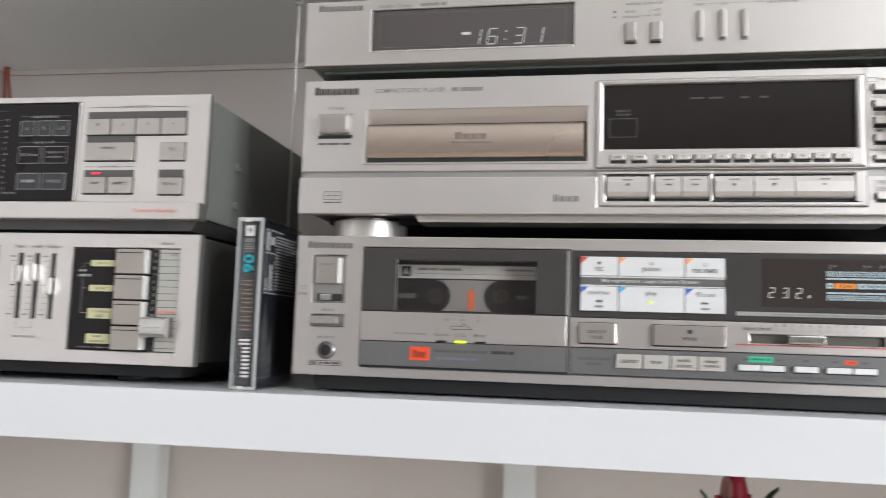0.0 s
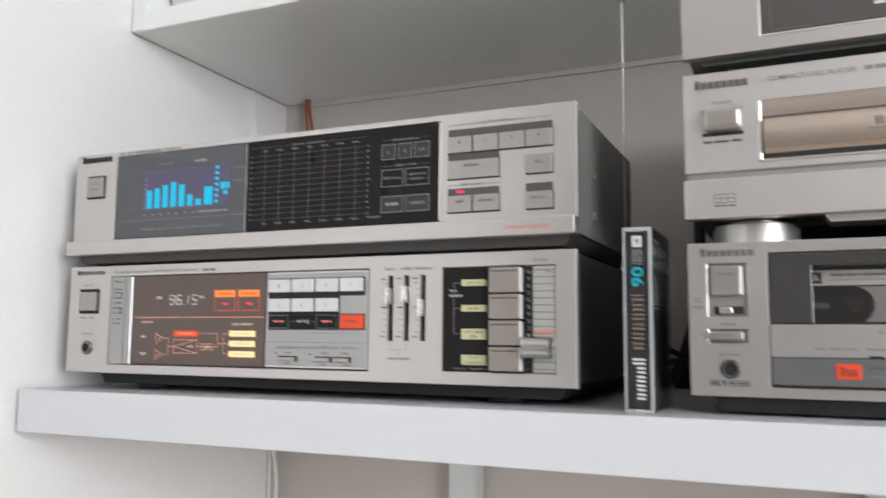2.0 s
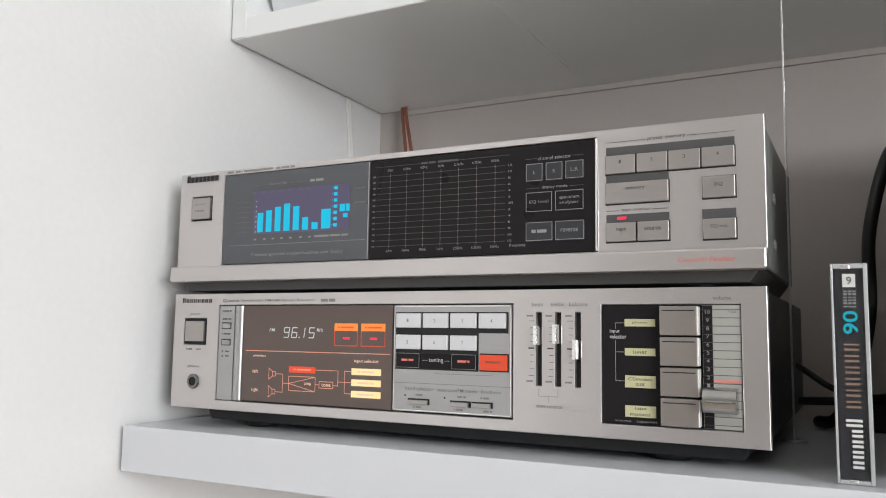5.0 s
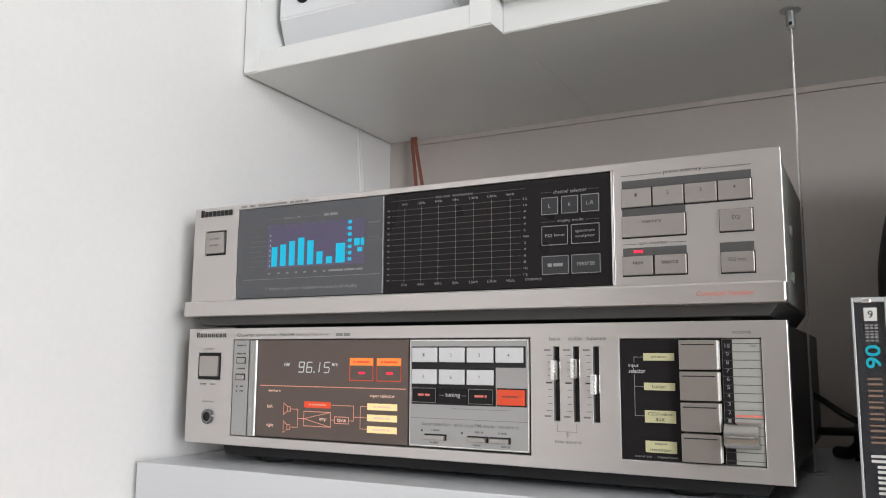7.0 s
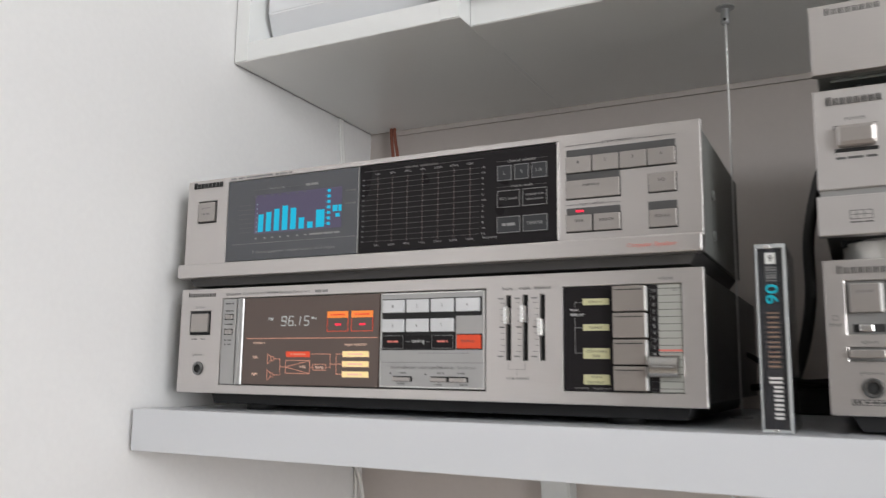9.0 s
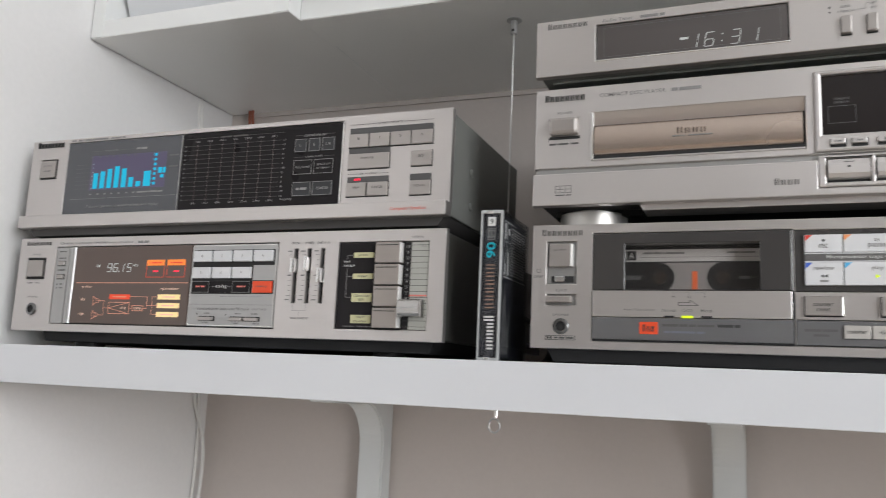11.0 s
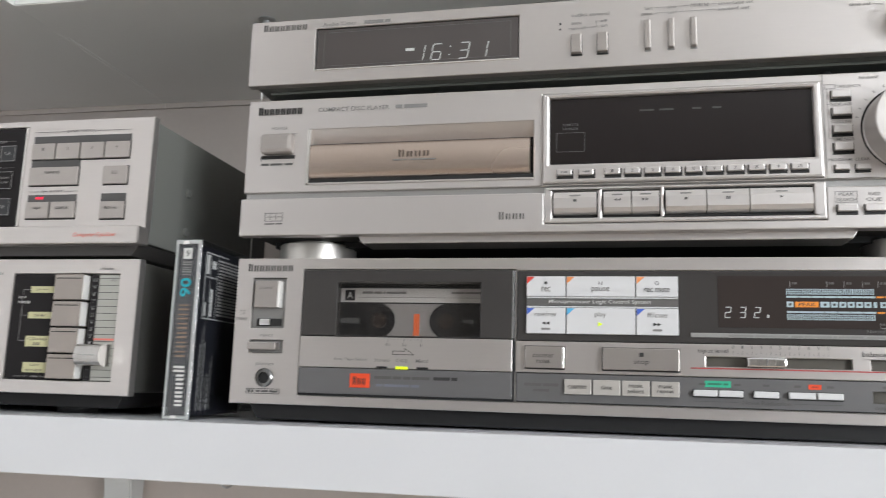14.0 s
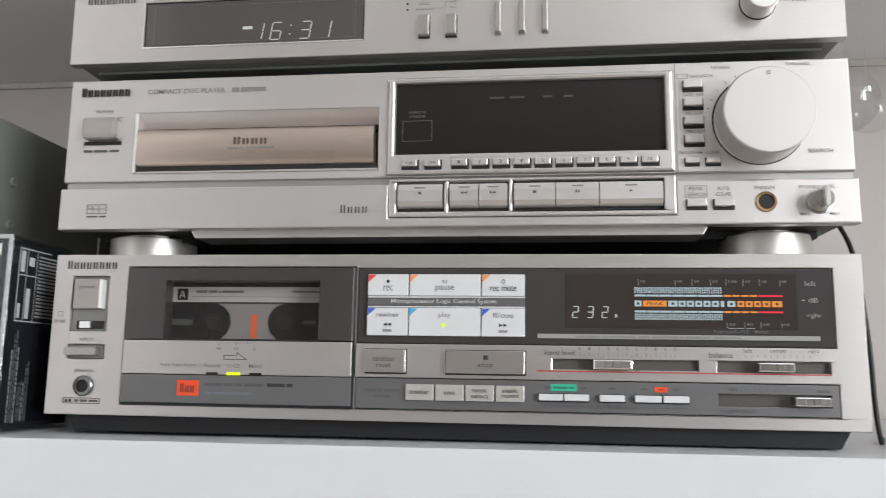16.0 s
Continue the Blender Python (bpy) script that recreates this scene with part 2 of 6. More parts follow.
def add_box(bm, x0, x1, y0, y1, z0, z1, bev=0.0, seg=2, taper=None):
    tmp = bmesh.new()
    bmesh.ops.create_cube(tmp, size=1)
    for v in tmp.verts:
        v.co = ((x0 + x1) / 2 + v.co.x * (x1 - x0), (y0 + y1) / 2 + v.co.y * (y1 - y0), (z0 + z1) / 2 + v.co.z * (z1 - z0))
        if taper and v.co.z < (z0 + z1) / 2:
            v.co.x += taper if v.co.x < (x0 + x1) / 2 else -taper
    if bev:
        bmesh.ops.bevel(tmp, geom=tmp.edges[:], offset=bev, segments=seg, affect="EDGES", profile=0.5)
    bmesh.ops.scale(tmp, vec=(0.001, 0.001, 0.001), verts=tmp.verts)
    me = bpy.data.meshes.new("tmp")
    tmp.to_mesh(me)
    tmp.free()
    bm.from_mesh(me)
    bpy.data.meshes.remove(me)


def bx(u, name, x0, x1, z0, z1, y0, y1, mat, bev=0.3, label="", taper=None):
    bm = bmesh.new()
    add_box(bm, x0, x1, y0, y1, z0, z1, bev, 2, taper)
    return part(name, bm, mat, u, label)


def plate(u, name, x0, x1, z0, z1, y0, y1, holes, mat, bev=0.4, label=""):
    """A front plate with real rectangular openings (x0, x1, z0, z1)."""
    xs = sorted({x0, x1, *(h[0] for h in holes), *(h[1] for h in holes)})
    zs = sorted({z0, z1, *(h[2] for h in holes), *(h[3] for h in holes)})
    solid = {}
    for i in range(len(xs) - 1):
        for j in range(len(zs) - 1):
            cx, cz = (xs[i] + xs[i + 1]) / 2, (zs[j] + zs[j + 1]) / 2
            solid[i, j] = not any(h[0] < cx < h[1] and h[2] < cz < h[3] for h in holes)
    bm = bmesh.new()
    seen = {}

    def v(i, j, k):
        if (i, j, k) not in seen:
            seen[i, j, k] = bm.verts.new((xs[i] / 1000, (y0, y1)[k] / 1000, zs[j] / 1000))
        return seen[i, j, k]

    for (i, j), full in solid.items():
        if not full:
            continue
        bm.faces.new((v(i, j, 0), v(i + 1, j, 0), v(i + 1, j + 1, 0), v(i, j + 1, 0)))
        bm.faces.new((v(i, j + 1, 1), v(i + 1, j + 1, 1), v(i + 1, j, 1), v(i, j, 1)))
        for (a, b), p, q in (((i - 1, j), (i, j + 1), (i, j)), ((i + 1, j), (i + 1, j), (i + 1, j + 1)), ((i, j - 1), (i, j), (i + 1, j)), ((i, j + 1), (i + 1, j + 1), (i, j + 1))):
            if not solid.get((a, b), False):
                bm.faces.new((v(*p, 0), v(*p, 1), v(*q, 1), v(*q, 0)))
    bmesh.ops.recalc_face_normals(bm, faces=bm.faces)
    if bev:
        sharp = [e for e in bm.edges if len(e.link_faces) == 2 and e.calc_face_angle(0) > 1.0 and all(vv.co.y * 1000 < y0 + 0.01 for vv in e.verts)]
        bmesh.ops.bevel(bm, geom=sharp, offset=bev / 1000, segments=2, affect="EDGES", profile=0.5)
    return part(name, bm, mat, u, label)


def lathe(u, name, cx, cz, profile, mat, label="", seg=56, axis="y", cy=0.0, smooth=True, cap=True):
    """A turned shape; profile of (radius, height along the axis), axis y (out of the front) or z (upright)."""
    bm = bmesh.new()
    rings = []
    for r, h in profile:
        ring = []
        for k in range(seg):
            a = 2 * math.pi * k / seg
            p = (cx + r * math.cos(a), cy + h, cz + r * math.sin(a)) if axis == "y" else (cx + r * math.cos(a), cy + r * math.sin(a), cz + h)
            ring.append(bm.verts.new([c / 1000 for c in p]))
        rings.append(ring)
    for a, b in zip(rings, rings[1:]):
        for k in range(seg):
            bm.faces.new((a[k], a[(k + 1) % seg], b[(k + 1) % seg], b[k]))
    for ring in (rings[0], rings[-1]) if cap else ():
        bm.faces.new(ring)
    bmesh.ops.recalc_face_normals(bm, faces=bm.faces)
    for f in bm.faces:
        f.smooth = smooth and len(f.verts) == 4
    for e in bm.edges:
        if len(e.link_faces) == 2 and e.calc_face_angle(0) > 0.35:
            e.smooth = False
    return part(name, bm, mat, u, label)


def tube(u, name, pts, r, mat, label="", seg=12, steps=10):
    """A round cable along a smooth line through points (metres, in the parent's space)."""
    P = [Vector(p) for p in pts]
    line = []
    for i in range(len(P) - 1):
        a, b, c, d = P[max(i - 1, 0)], P[i], P[i + 1], P[min(i + 2, len(P) - 1)]
        for k in range(steps):
            t = k / steps
            line.append(0.5 * ((2 * b) + (c - a) * t + (2 * a - 5 * b + 4 * c - d) * t * t + (3 * b - a - 3 * c + d) * t ** 3))
    line.append(P[-1])
    bm = bmesh.new()
    rings = []
    up = Vector((0.13, 0.98, 0.1)).normalized()
    for i, p in enumerate(line):
        d = (line[min(i + 1, len(line) - 1)] - line[max(i - 1, 0)]).normalized()
        s = d.cross(up).normalized()
        w = s.cross(d)
        rings.append([bm.verts.new(p + r * (math.cos(2 * math.pi * k / seg) * s + math.sin(2 * math.pi * k / seg) * w)) for k in range(seg)])
    for a, b in zip(rings, rings[1:]):
        for k in range(seg):
            f = bm.faces.new((a[k], a[(k + 1) % seg], b[(k + 1) % seg], b[k]))
            f.smooth = True
    bm.faces.new(rings[0])
    bm.faces.new(rings[-1])
    bmesh.ops.recalc_face_normals(bm, faces=bm.faces)
    return part(name, bm, mat, u, label)


def quads(bm, rects, y):
    for x0, z0, x1, z1 in rects:
        bm.faces.new([bm.verts.new((x / 1000, y / 1000, z / 1000)) for x, z in ((x0, z0), (x1, z0), (x1, z1), (x0, z1))])


def marks(u, name, rects, mat, y=-0.3, label=""):
    """Flat printed or lit rectangles (x0, z0, x1, z1)."""
    bm = bmesh.new()
    quads(bm, rects, y)
    return part(name, bm, mat, u, label)


def strokes(u, name, segs, w, mat, y=-0.35, label=""):
    """Thin printed or lit lines (x0, z0, x1, z1)."""
    if name == "rule" and len(segs) > 1:
        return [strokes(u, name, [s], w, mat, y) for s in segs]
    bm = bmesh.new()
    for x0, z0, x1, z1 in segs:
        d = Vector((x1 - x0, z1 - z0))
        n = Vector((-d.y, d.x)).normalized() * w / 2
        e = d.normalized() * w / 2
        pts = ((x0 - e.x - n.x, z0 - e.y - n.y), (x1 + e.x - n.x, z1 + e.y - n.y), (x1 + e.x + n.x, z1 + e.y + n.y), (x0 - e.x + n.x, z0 - e.y + n.y))
        bm.faces.new([bm.verts.new((x / 1000, y / 1000, z / 1000)) for x, z in pts])
    return part(name, bm, mat, u, label)


def outline(u, name, x0, z0, x1, z1, w, mat, y=-0.35):
    return strokes(u, name, [(x0, z0, x1, z0), (x1, z0, x1, z1), (x1, z1, x0, z1), (x0, z1, x0, z0)], w, mat, y)


def txt(u, words, x0, x1, z0, z1, mat, y=-0.3, shear=0.0, turned=False, bold=0.0):
    """Lettering that fills the given rectangle."""
    cu = bpy.data.curves.new("lettering", "FONT")
    cu.body, cu.size, cu.shear, cu.offset, cu.resolution_u = words, 1.0, shear, bold + 0.004, 3
    tmp = bpy.data.objects.new("lettering", cu)
    me = bpy.data.meshes.new_from_object(tmp)
    bpy.data.objects.remove(tmp)
    bpy.data.curves.remove(cu)
    co = np.array([v.co[:2] for v in me.vertices])
    lo, hi = co.min(0), co.max(0)
    for v in me.vertices:
        a, b = (v.co.x - lo[0]) / (hi[0] - lo[0]), (v.co.y - lo[1]) / (hi[1] - lo[1])
        if turned:
            a, b = 1 - b, a
        v.co = ((x0 + a * (x1 - x0)) / 1000, y / 1000, (z0 + b * (z1 - z0)) / 1000)
    me.materials.clear()
    me.materials.append(mat)
    ob = new("lettering", me)
    ob.parent = u
    return ob


def word_bars(u, x0, x1, z0, z1, mat, y=-0.3, n=3, name="lettering_bar"):
    """Print too small to read: plain bars of its size."""
    rnd = random.Random(round(x0 * 31 + z0 * 17 + n))
    cuts = sorted(rnd.uniform(0.15, 0.85) for _ in range(n - 1))
    edges = [0.0, *cuts, 1.0]
    w = x1 - x0
    gap = min(0.8, 0.12 * w)
    return marks(u, name, [(x0 + a * w, z0, x0 + b * w - (gap if b < 1 else 0), z1) for a, b in zip(edges, edges[1:]) if (b - a) * w > gap + 0.2], mat, y)


def badge(u, x0, x1, z0, z1, mat, n=8, y=-0.35, raised=0.0):
    """A maker's badge as a row of plain slim upright bars, two to a block."""
    w = (x1 - x0) / n
    for k in range(n):
        bm = bmesh.new()
        a = x0 + k * w
        for b, c in ((0.06, 0.3), (0.52, 0.72)):
            add_box(bm, a + b * w, a + c * w, y - raised, y + 0.2, z0, z1 if k == 0 else z1 - 0.22 * (z1 - z0))
        part("badge_block", bm, mat, u)


SEGS = {"0": "abcdef", "1": "bc", "2": "abged", "3": "abgcd", "5": "afgcd", "6": "afgedc", "9": "abcdfg"}


def digit(u, d, x, z, w, h, mat, y=-0.4, slant=0.12, t=0.8):
    """One seven-segment digit with its left foot at x, z."""
    m = z + h / 2
    lines = {"a": (x, z + h, x + w, z + h), "g": (x, m, x + w, m), "d": (x, z, x + w, z), "f": (x, m, x, z + h), "e": (x, z, x, m), "b": (x + w, m, x + w, z + h), "c": (x + w, z, x + w, m)}
    segs = []
    for s in SEGS[d]:
        x0, z0, x1, z1 = lines[s]
        k = 0.12
        segs.append((x0 + (x1 - x0) * k + slant * (z0 - z), z0 + (z1 - z0) * k, x1 - (x1 - x0) * k + slant * (z1 - z), z1 - (z1 - z0) * k))
    return strokes(u, "digit", segs, t, mat, y)


def button(u, x0, x1, z0, z1, mat, out=2.0, name="button", bev=0.35, label=""):
    """A push button standing proud of its plate, with a dark gap round it and a bright right edge."""
    bx(u, name + "_gap", x0 - 0.5, x1 + 0.6, z0 - 0.8, z1 + 0.4, -0.15, 3, BLACK_FLAT, 0)
    b = bx(u, name, x0, x1, z0, z1, -out, 3, mat, bev, label)
    return b


DARK_CHROME = principled("dark_chrome", (0.2, 0.2, 0.2), 0.25, 0.9, 0.03, (300, 300, 300), 0.0, 0.03)


def jack(u, cx, cz, r, mat=DARK_CHROME):
    lathe(u, "jack_collar", cx, cz, [(r, 0), (r, -1.2), (r * 0.86, -1.8), (r * 0.6, -1.6), (r * 0.58, 0)], mat)
    lathe(u, "jack_hole", cx, cz, [(r * 0.58, -0.1), (r * 0.3, -0.3), (0.05, -0.3)], BLACK_FLAT)


def slab(name, x0, x1, y0, y1, z0, z1, mat, label, category, kind="structure", bev=0.0):
    """One piece of the setting, in metres."""
    bm = bmesh.new()
    add_box(bm, x0 * 1000, x1 * 1000, y0 * 1000, y1 * 1000, z0 * 1000, z1 * 1000, bev)
    return tagged(part(name, bm, mat, None), label, category, kind=kind)


# ---------- the room ----------
slab("floor", -1.4, WALL_R + 0.2, WALL_F - 0.2, WALL_B + 0.2, -0.1, FLOOR_Z, FLOOR_WOOD, "oak floorboards of the room", "floor")
slab("ceiling", -1.4, WALL_R + 0.2, WALL_F - 0.2, WALL_B + 0.2, CEIL_Z, CEIL_Z + 0.1, CEIL_PAINT, "plain white painted ceiling", "ceiling")
bm = bmesh.new()                                              # the side wall runs slightly out of square; its short pier end is added
rim = [(-0.234, WALL_B), (-0.234, PIER_Y), (WALL_L + 0.0195 * (0.05 - PIER_Y), PIER_Y), (WALL_L - 0.0195 * (WALL_B - 0.05), WALL_B)]
low, top = [[bm.verts.new((x, y, z)) for x, y in rim] for z in (FLOOR_Z, CEIL_Z)]
for k in range(4):
    bm.faces.new((low[k], low[(k + 1) % 4], top[(k + 1) % 4], top[k]))
bm.faces.new(low)
bm.faces.new(top)
bmesh.ops.recalc_face_normals(bm, faces=bm.faces)
tagged(part("wall_west", bm, WALL_WHITE, None), "white painted side wall beside the shelf", "wall", kind="structure")
# unseen recess, added to darken the reflections in the front plates
slab("added_recess_wall", -1.3, -1.15, WALL_F, PIER_Y, 0, CEIL_Z, WALL_UNSEEN, "unseen mid grey wall added beyond the pier to dim reflections", "wall")
slab("added_return_wall", -1.3, -0.234, PIER_Y, PIER_Y + 0.15, 0, CEIL_Z, WALL_UNSEEN, "unseen mid grey wall closing the added recess", "wall")
slab("wall_north", -0.234, WALL_R, WALL_B, WALL_B + 0.15, 0, CEIL_Z, WALL_TAUPE, "warm grey painted wall behind the shelf", "wall")
# closes the room unseen; its grey is chosen for the plates' reflections
slab("wall_south", -1.3, WALL_R, WALL_F - 0.15, WALL_F, 0, CEIL_Z, WALL_UNSEEN, "unseen mid grey wall across the room, toned for metal reflections", "wall")
bm = bmesh.new()
R0, R1 = WALL_R * 1000, WALL_R * 1000 + 180
for y0, y1, z0, z1 in ((WALL_F, WIN[0], 0, CEIL_Z), (WIN[1], WALL_B, 0, CEIL_Z), (WIN[0], WIN[1], 0, WIN[2]), (WIN[0], WIN[1], WIN[3], CEIL_Z)):
    add_box(bm, R0, R1, y0 * 1000, y1 * 1000, z0 * 1000, z1 * 1000)
tagged(part("wall_east", bm, WALL_WHITE, None), "white wall with the window opening", "wall", kind="structure")

# ---------- the shelf, its brackets and wire ----------
SHELF_Z, SHELF_B = 1.398, 1.3635
SAG = 0.0025                                                  # the shelf drops slightly towards the side wall


def shelf_top(x):
    """Height of the shelf's upper face at x."""
    return SHELF_Z - SAG * (0.95 - x)


shelf = thing("wall_shelf", (0, 0, SHELF_B - SAG * 0.95), "thick white laminate wall shelf carrying the hi-fi units", "shelf")
shelf.rotation_euler = (0, -SAG, 0)
bx(shelf, "board", -20, 1500, 1.2, 34.5, -25, 346, WHITE_LAM, 0.3)
bx(shelf, "edge_band", -20, 1500, 1.2, 34.5, -26.2, -24.9, WHITE_LAM, 0.5)


def bracket(x0, x1):
    b = thing("shelf_bracket", ((x0 + x1) / 2, WALL_B, 1.05), "pale grey curved shelf bracket on the wall", "bracket", "brackets under the shelf")
    w = (x1 - x0) / 2
    bm = bmesh.new()
    dz = shelf_top((x0 + x1) / 2) - 0.0333 - 1.05               # underside of the shelf above the bracket's foot
    prof = [(0, 0), (-0.025, 0)]
    for k in range(13):                                         # concave sweep from the wall leg to the arm
        a = math.pi / 2 * k / 12
        prof.append((-0.025 - 0.05 * (1 - math.cos(a)), dz - 0.063 + 0.05 * math.sin(a)))
    prof += [(-0.146, dz - 0.011), (-0.148, dz - 0.0095), (-0.148, dz), (0, dz)]
    sides = []
    for x in (-w, w):
        sides.append([bm.verts.new((x, y, z)) for y, z in prof])
    n = len(prof)
    for k in range(n):
        bm.faces.new((sides[0][k], sides[0][(k + 1) % n], sides[1][(k + 1) % n], sides[1][k]))
    bm.faces.new(sides[0])
    bm.faces.new(sides[1])
    bmesh.ops.recalc_face_normals(bm, faces=bm.faces)
    bmesh.ops.bevel(bm, geom=[e for e in bm.edges if len(e.link_faces) == 2 and e.calc_face_angle(0) > 1.2 and abs(e.verts[0].co.x - e.verts[1].co.x) < 1e-5], offset=0.002, segments=2, affect="EDGES")
    part("leg_and_arm", bm, BRACKET_PAINT, b)
    return b


bracket(0.2045, 0.2365)
bracket(0.6025, 0.6345)

wire = thing("hanging_wire", (0.4295, 0.158, 1.732), "thin twisted steel wire with zinc fitting holding the shelf", "wire")
lathe(wire, "flange", 0, 0, [(7.5, 0), (7.5, -1.3), (6, -1.8), (3, -2)], ZINC, axis="z")
lathe(wire, "sleeve", 0, 0, [(3.4, -1.8), (3.4, -14), (2.8, -15), (1.2, -15)], ZINC, axis="z")
lathe(wire, "set_screw", 0, -12, [(1.3, 0), (1.3, -0.9), (0.2, -0.9)], BLACK, axis="y", cy=-3.0)
for k in range(3):                                             # three strands laid round one another
    tube(wire, "strand", [(0.00042 * math.cos(a * 1.05 + k * 2.09), 0.00042 * math.sin(a * 1.05 + k * 2.09), -0.014 - 0.358 * a / 100) for a in range(101)], 0.00044, STEEL_WIRE, seg=6, steps=2)
lathe(wire, "washer", 0, -335.3, [(8.8, 0.1), (8.8, 1.2), (7.6, 1.8), (4.4, 1.8), (4.0, 1.0), (2.4, 1.0)], ZINC, axis="z")
lathe(wire, "end_stub", -5, -383, [(1.2, 0), (1.6, 0.6), (1.6, 12)], BRIGHT, axis="z", seg=16)
tube(wire, "ring", [(-0.0065 + 0.0046 * math.sin(a * math.pi / 8), 0.002 * math.sin(a * math.pi / 8), -0.3895 + 0.0062 * math.cos(a * math.pi / 8)) for a in range(17)], 0.0009, ZINC, seg=8, steps=3)

# ---------- wall cupboards above ----------
CAB_Z = 1.732
cab = thing("open_wall_cupboard", (0, 0, CAB_Z), "white open-fronted wall cupboard holding a loudspeaker", "cupboard")
bx(cab, "bottom_panel", -12, 203, 0.3, 19, 79.4, 344, WHITE_CAB, 0.3)
bm = bmesh.new()
# thin skin whose paler colour carries the underside's bounced light
add_box(bm, -27.8, 222.2, 80, 345, -0.3, 0.25)
for v in bm.verts:
    if v.co.x < 0 and v.co.y > 0.3:
        v.co.x -= 0.0055                                        # scribed to the wall
part("underside_skin", bm, PALE_UNDER, cab)
bx(cab, "side_panel", -28.6, -12, 0.5, 420, 79, 345, WHITE_CAB, 0.6)
bx(cab, "side_panel", 203, 222, 0.5, 420, 79, 345, WHITE_CAB, 0.6)
bx(cab, "back_panel", -12, 203, 19, 420, 336, 345, WHITE_CAB, 0.3)
bx(cab, "top_panel", -12, 203, 402, 420, 80, 330, WHITE_CAB, 0.5)
bx(cab, "wall_rail", -8, 222.2, -6.5, -0.4, 344.5, 347.8, WALL_TAUPE, 0.3)

cab2 = thing("closed_wall_cupboard", (0, 0, CAB_Z), "long white closed wall cupboard with overhanging doors", "cupboard")
bx(cab2, "carcass", 222.4, 1500, 0.3, 420, 101, 345, WHITE_CAB, 0.5)
# bounced light painted here too, by the same paler skin
bx(cab2, "underside_skin", 222.4, 1500, -0.3, 0.25, 102, 345, PALE_UNDER, 0)
bx(cab2, "door", 224.5, 860, 24, 418, 83, 100.5, WHITE_CAB, 1.2)
bx(cab2, "door", 863, 1498, 24, 418, 83, 100.5, WHITE_CAB, 1.2)
bx(cab2, "wall_rail", 222.4, 1500, -6.5, -0.4, 344.5, 347.8, WALL_TAUPE, 0.3)

tube(cab2, "joint_seal", [(0.2265, 0.168, 0.0), (0.2262, 0.24, 0.0), (0.226, 0.312, 0.0)], 0.0007, WHITE_CAB, seg=6)

# the white loudspeaker with its chamfered baffle
spk = thing("bookshelf_loudspeaker", (0.0, 0.0, CAB_Z + 0.019), "white bookshelf loudspeaker with chamfered front and grey cone", "loudspeaker")
bm = bmesh.new()
ring_b = [bm.verts.new((x / 1000, 0.122, z / 1000)) for x, z in ((-11.7, 0.5), (187, 0.5), (187, 330), (-11.7, 330))]
ring_f = [bm.verts.new((x / 1000, 0.094, z / 1000)) for x, z in ((-1, 34), (168, 34), (168, 312), (-1, 312))]
ring_r = [bm.verts.new((x / 1000, 0.32, z / 1000)) for x, z in ((-11.7, 0.5), (187, 0.5), (187, 330), (-11.7, 330))]
for k in range(4):
    bm.faces.new((ring_f[k], ring_f[(k + 1) % 4], ring_b[(k + 1) % 4], ring_b[k]))
    bm.faces.new((ring_b[k], ring_b[(k + 1) % 4], ring_r[(k + 1) % 4], ring_r[k]))
bm.faces.new(ring_f)
bm.faces.new(ring_r)
bmesh.ops.recalc_face_normals(bm, faces=bm.faces)
bmesh.ops.bevel(bm, geom=bm.edges[:], offset=0.0012, segments=2, affect="EDGES")
part("cabinet_body", bm, SPEAKER_WHITE, spk)
lathe(spk, "surround", 74, 99, [(58, 0), (58, -3), (54, -5), (50, -3), (47, 0)], SPEAKER_CONE, cy=94)
lathe(spk, "cone", 74, 99, [(50, -1), (44, -0.5), (20, -0.2), (14, -4), (0.3, -6)], principled("pale_cone", (0.5, 0.51, 0.52), 0.4, 0.2), cy=94)
lathe(spk, "bolt", 26, 52, [(7, 0), (7, -2), (6, -3), (3.4, -3), (3.2, -0.6), (0.2, -0.6)], BLACK, cy=94)
lathe(spk, "bolt", 152, 52, [(7, 0), (7, -2), (6, -3), (3.4, -3), (3.2, -0.6), (0.2, -0.6)], BLACK, cy=94)

# ---------- cables ----------
sw = thing("speaker_wire", (0, 0, 1.398), "twin copper-coloured loudspeaker wire hanging from the cupboard", "cable")
tube(sw, "conductor", [(0.004, 0.333, 0.333), (0.0055, 0.331, 0.32), (0.0155, 0.325, 0.26), (0.018, 0.32, 0.2), (0.02, 0.32, 0.12), (0.03, 0.32, 0.0025)], 0.0021, COPPER)
tube(sw, "conductor", [(0.0085, 0.333, 0.333), (0.0105, 0.331, 0.32), (0.0235, 0.326, 0.26), (0.027, 0.322, 0.2), (0.028, 0.322, 0.12), (0.036, 0.322, 0.0025)], 0.0021, COPPER)
wc = thing("white_wall_cable", (-0.0055, 0, 0), "white twin cable running down the wall corner", "cable")
tube(wc, "conductor", [(-0.0275, 0.272, 1.7315), (-0.0275, 0.289, 1.6), (-0.0275, 0.31, 1.42), (-0.0272, 0.318, 1.34), (-0.016, 0.33, 1.27), (-0.02, 0.325, 1.1), (-0.027, 0.32, 0.6), (-0.027, 0.32, 0.002)], 0.0022, WHITE_CABLE)
tube(wc, "conductor", [(-0.0275, 0.2765, 1.7315), (-0.0275, 0.294, 1.6), (-0.0275, 0.316, 1.42), (-0.0272, 0.326, 1.34), (-0.0265, 0.33, 1.27), (-0.027, 0.326, 1.1), (-0.027, 0.327, 0.6), (-0.027, 0.327, 0.002)], 0.0022, WHITE_CABLE)
